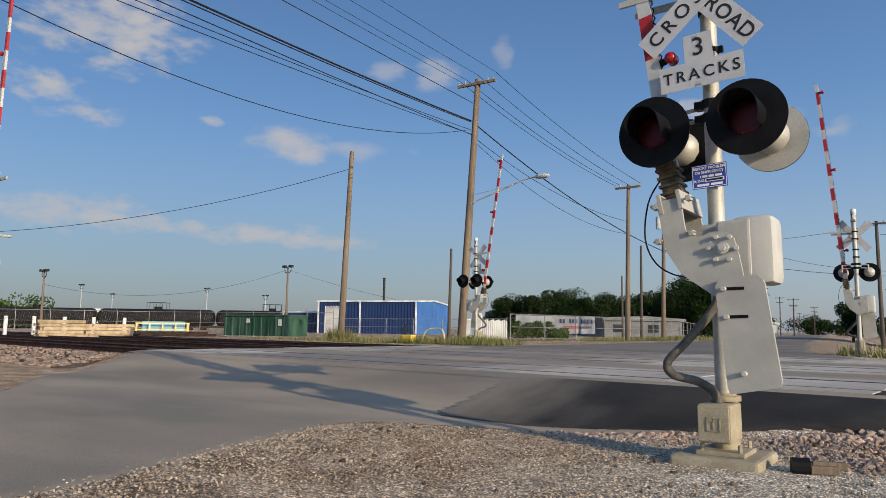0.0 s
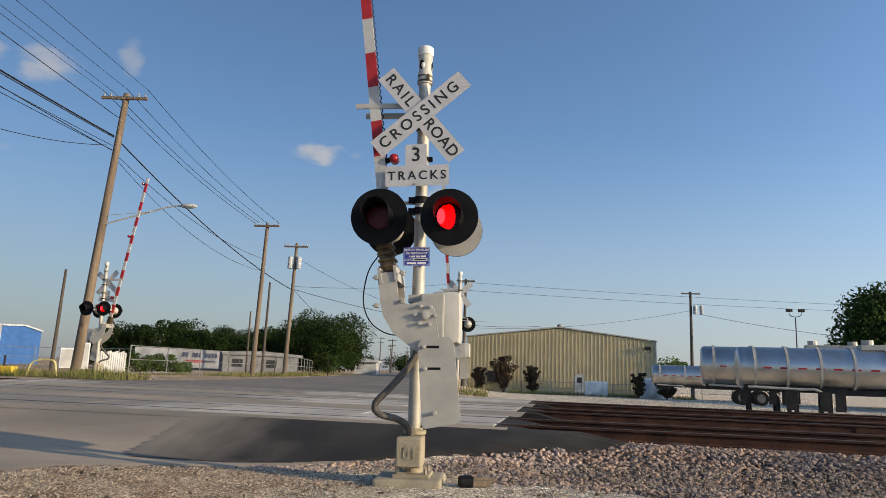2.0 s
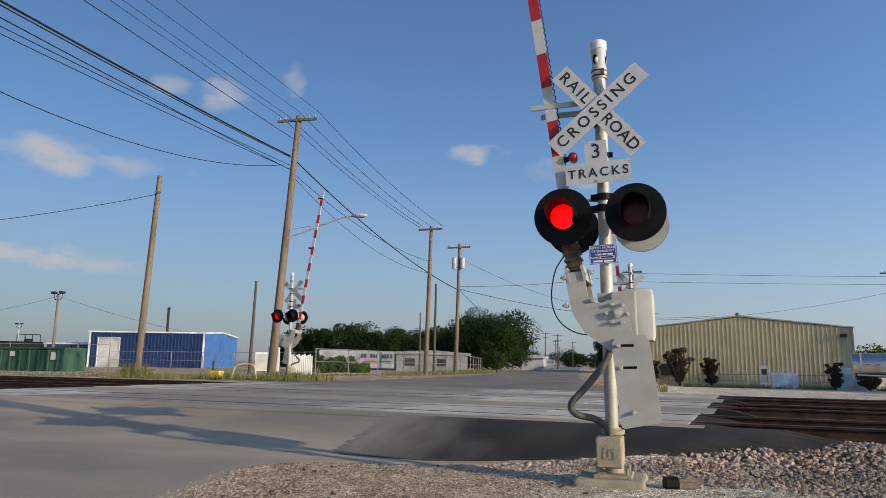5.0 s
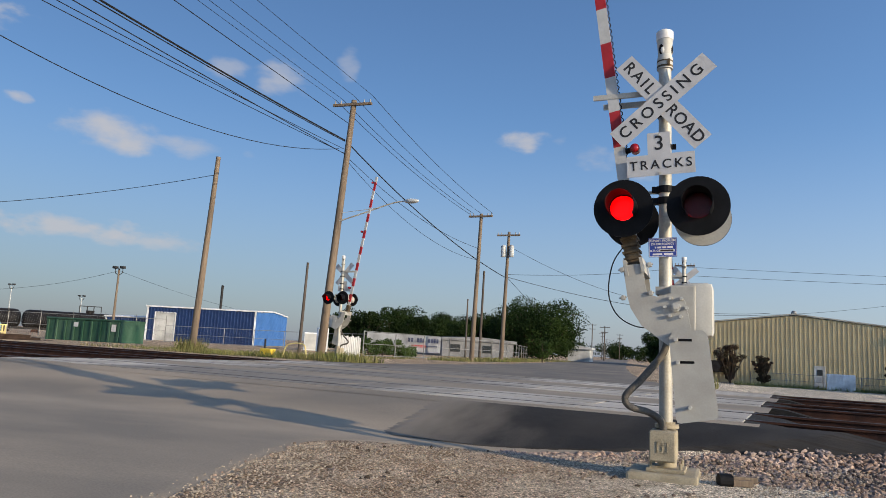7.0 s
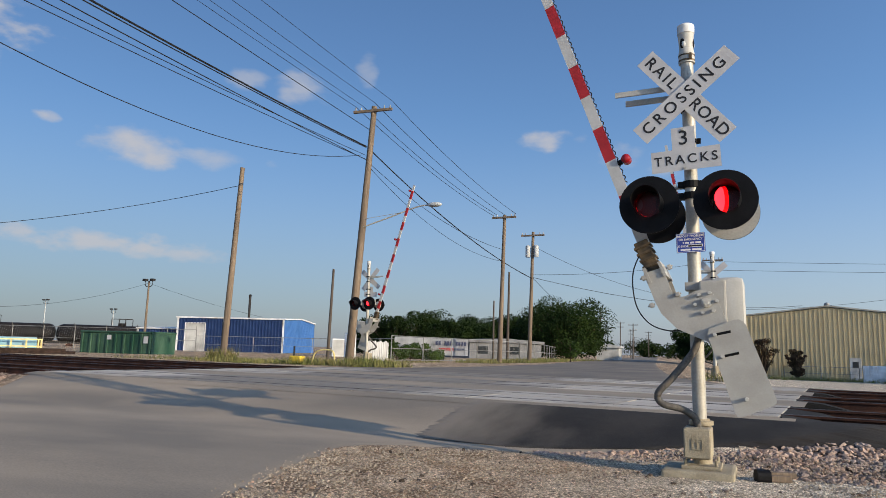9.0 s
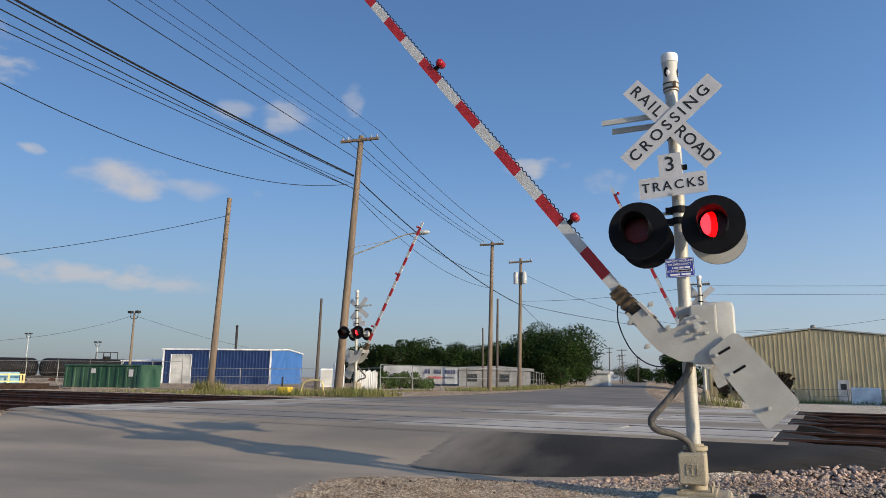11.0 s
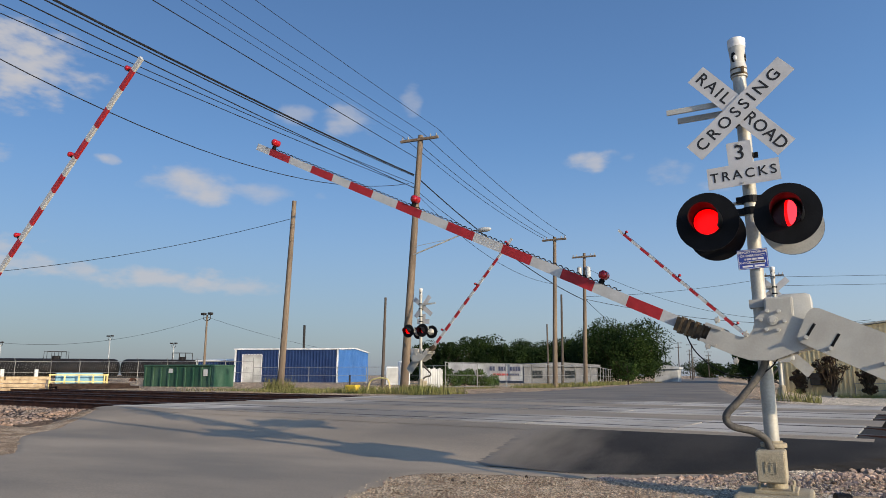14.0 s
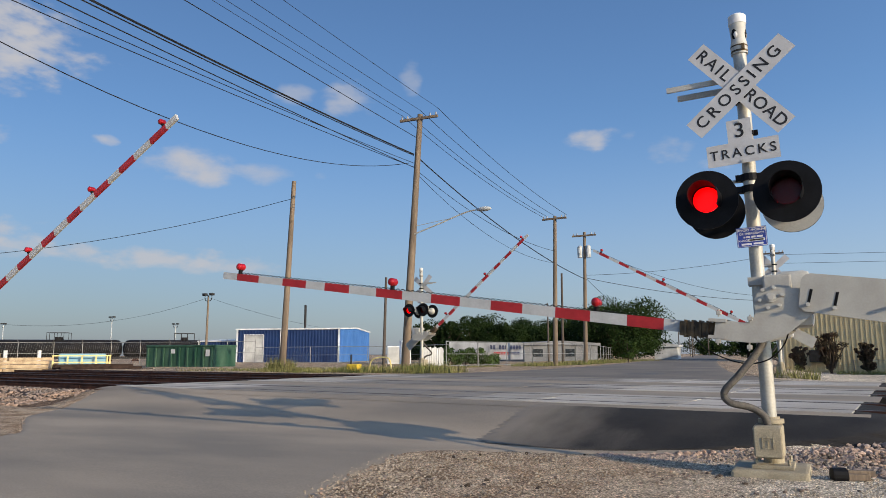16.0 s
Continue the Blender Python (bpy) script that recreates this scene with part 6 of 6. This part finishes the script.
for i, (x, y, h, w) in enumerate(((-70, 330, 7, 18), (-95, 340, 8, 22), (-45, 320, 7, 16), (-30, 300, 7, 16), (-60, 400, 9, 26), (-20, 280, 6, 18), (-110, 300, 8, 26))):
    tree(x, y, 0, h, w, 60 + i, LEAFDARK, "far trees at the end of the road", 16, 2600, 0.1, 0.9)
for i, (x, y, h, w) in enumerate(((0.6, 68.5, 3.9, 3.4), (3.6, 68.4, 2.9, 2.2), (14.0, 65.2, 2.5, 2.0), (-2.0, 69, 2.6, 1.8), (16.5, 64.0, 2.4, 2.6))):
    tree(x, y, -0.75, h, w, 40 + i, LEAFRED, "bronze-green shrub before the warehouse", 55, 4400, 0.03, 0.2, name="shrub")
for i, (x, y, h, w) in enumerate(((-20.5, 32.1, 1.25, 2.2), (-20.1, 33.2, 1.15, 2.0), (-19.8, 34.3, 1.2, 2.2), (-19.5, 35.2, 0.95, 1.8), (-15.8, 58, 2.2, 2.2))):
    tree(x, y, 0.4, h, w, 50 + i, LEAFMID, "low green bush on the fence", 10, 1500, 0.1, 0.16, name="bush")


def weeds(name, spots, label, seed, tall=0.45):
    rng = np.random.default_rng(seed)
    vs = []
    for x0, x1, y0, y1, count, h in spots:
        x, y = rng.uniform(x0, x1, count), rng.uniform(y0, y1, count)
        z = np.array([float(height(a, b)) for a, b in zip(x, y)])
        a = rng.uniform(0, math.tau, count)
        hh = h * rng.uniform(0.3, 1.0, count)
        w = 0.012 + 0.012 * rng.random(count)
        base = np.stack([x, y, z - 0.02], 1)
        side = np.stack([np.cos(a) * w, np.sin(a) * w, 0 * a], 1)
        tip = base + np.stack([rng.normal(0, 0.25, count) * hh, rng.normal(0, 0.25, count) * hh, hh], 1)
        vs.append(np.stack([base - side, base + side, tip], 1))
    verts = np.concatenate(vs).reshape(-1, 3)
    return tagged(from_arrays(name, verts, np.arange(len(verts)).reshape(-1, 3), DRYGRASS), label, "weeds", kind="stuff")


weeds("weeds", [(-23.8, -19.5, 17.6, 20.8, 1500, 0.3), (-19.5, -13.6, 18.2, 20.8, 2600, 0.42), (-16.5, -14.6, 19.2, 20.8, 900, 0.55), (-30, -22, 18.5, 22, 700, 0.25), (-24, -22.8, 18.9, 20, 700, 0.8), (-17.5, -14.8, 34, 47, 2600, 0.35), (-18, -15.4, 47, 56, 2000, 0.4), (-19, -17.5, 26, 34, 500, 0.2)], "dry yellow-green weeds along the tracks and fence", 7)
weeds("weeds", [(-1.6, 0.2, 19.0, 20.2, 300, 0.5), (1.0, 20, 66, 68.2, 4000, 0.5), (26, 40, 26, 34, 2500, 0.6), (6, 24, 21, 30, 1500, 0.2), (-20, -16, 56, 74, 900, 0.4)], "dry weeds at the lot's edge", 9)
weeds("grass_tuft", [(1.5, 1.7, -1.9, -1.7, 40, 0.1), (2.6, 2.9, -2.2, -2.0, 40, 0.09), (3.3, 3.8, -2.6, -2.3, 60, 0.1)], "small grass tufts in the gravel", 12)


# ---- stones ----
def stones(name, count, place, sizes, material, label, seed, flat=0.7):
    """Loose angular stones, joined."""
    rng = np.random.default_rng(seed)
    base = bmesh.new()
    bmesh.ops.create_icosphere(base, subdivisions=1, radius=1)
    bv = np.array([v.co[:] for v in base.verts])
    bf = np.array([[v.index for v in f.verts] for f in base.faces])
    base.free()
    kinds = [bv * rng.uniform(0.55, 1.25, (len(bv), 1)) * np.array([1.0, 0.8, flat]) for _ in range(12)]
    verts, faces, k = [], [], 0
    while k < count:
        x, y, z = place(rng)
        r = rng.uniform(*sizes)
        a = rng.uniform(0, math.tau)
        c, s = math.cos(a), math.sin(a)
        tilt = rng.uniform(-0.6, 0.6)
        ct, st = math.cos(tilt), math.sin(tilt)
        v = kinds[k % 12] * r @ np.array([[c, s, 0], [-s, c, 0], [0, 0, 1]]) @ np.array([[1, 0, 0], [0, ct, st], [0, -st, ct]])
        verts.append(v + (x, y, z + r * 0.15))
        faces.append(bf + k * len(bv))
        k += 1
    return tagged(from_arrays(name, np.concatenate(verts), np.concatenate(faces), material), label, "stones", kind="stuff")


def on_shoulder(s0, s1, n0=0.75, n1=3.25):
    def place(rng):
        s = s0 + (s1 - s0) * rng.random() ** 1.3
        n = rng.uniform(n0, n1)
        x, y, _ = along(s, n)
        return x, y, 0.21 * float(smooth01(1.0, 2.9, n)) + 0.02
    return place


def lower_bank(rng):
    s = 2.2 + 10 * rng.random()
    n = 0.4 - rng.random() ** 1.3 * min(3.6, 0.5 * (s - 1.6))
    x, y, _ = along(s, n)
    return x, y, float(height(x, y)) + 0.01


def near_ramp(rng):
    t = rng.random()
    x, y = -1.9 + 3.3 * t, 0.62 + 2.1 * t**1.4
    o = rng.uniform(-0.05, 1.1) * (0.2 + 1.2 * t)
    return x + 0.35 * o, y - o, float(height(x, y - o)) * 0.75


def pebbles_at(rng):
    while True:
        x, y = rng.uniform(-4.2, 7), -4.7 + 5.9 * rng.random()
        l, r = road_edges(y)
        if x > r - 0.3 * rng.random() ** 2:
            return x, y, float(height(x, y)) + (0.028 if x > r else 0.012)


stones("ballast_stones", 16000, on_shoulder(0.5, 13, 0.25, 3.25), (0.012, 0.045), STONE, "angular pinkish-grey ballast stones beside the near track", 21)
stones("ballast_stones", 3500, on_shoulder(9, 40), (0.03, 0.065), STONE, "angular grey ballast stones along the track", 22)
stones("ballast_stones", 2600, on_shoulder(-16.3, -34), (0.03, 0.065), STONE, "pale ballast stones beside the near track", 23)
stones("ballast_stones", 6500, lower_bank, (0.015, 0.045), STONE, "scattered grey stones below the bank", 26)
stones("ballast_stones", 2200, near_ramp, (0.02, 0.05), STONE, "loose stones along the asphalt edge", 24)
stones("gravel", 38000, pebbles_at, (0.004, 0.0125), PEBBLE, "loose small gravel on the ground", 25)
stones("gravel", 900, pebbles_at, (0.012, 0.026), STONE, "larger loose stones strewn on the ground", 27)

stones("debris", 110, pebbles_at, (0.012, 0.034), BARK, "dark bits of bark and clods on the ground", 28)


def drain_pipe():
    root = empty("broken_log", pose(0.52, -0.12, 0.0, 0, 0, 20), "short black pipe with a splintered board behind the footing", "debris")
    bm = bmesh.new()
    cyl(bm, (-0.04, 0, 0.07), (0.08, 0, 0.07), 0.068, seg=14)
    part("pipe_end", bm, BLACK, root)
    bm = bmesh.new()
    box(bm, 0.07, 0.27, -0.045, 0.04, 0.03, 0.09, 0.012)
    box(bm, 0.1, 0.33, 0.0, 0.05, 0.06, 0.115, 0.012)
    part("board", bm, WOODPOLE, root)


drain_pipe()
motions()
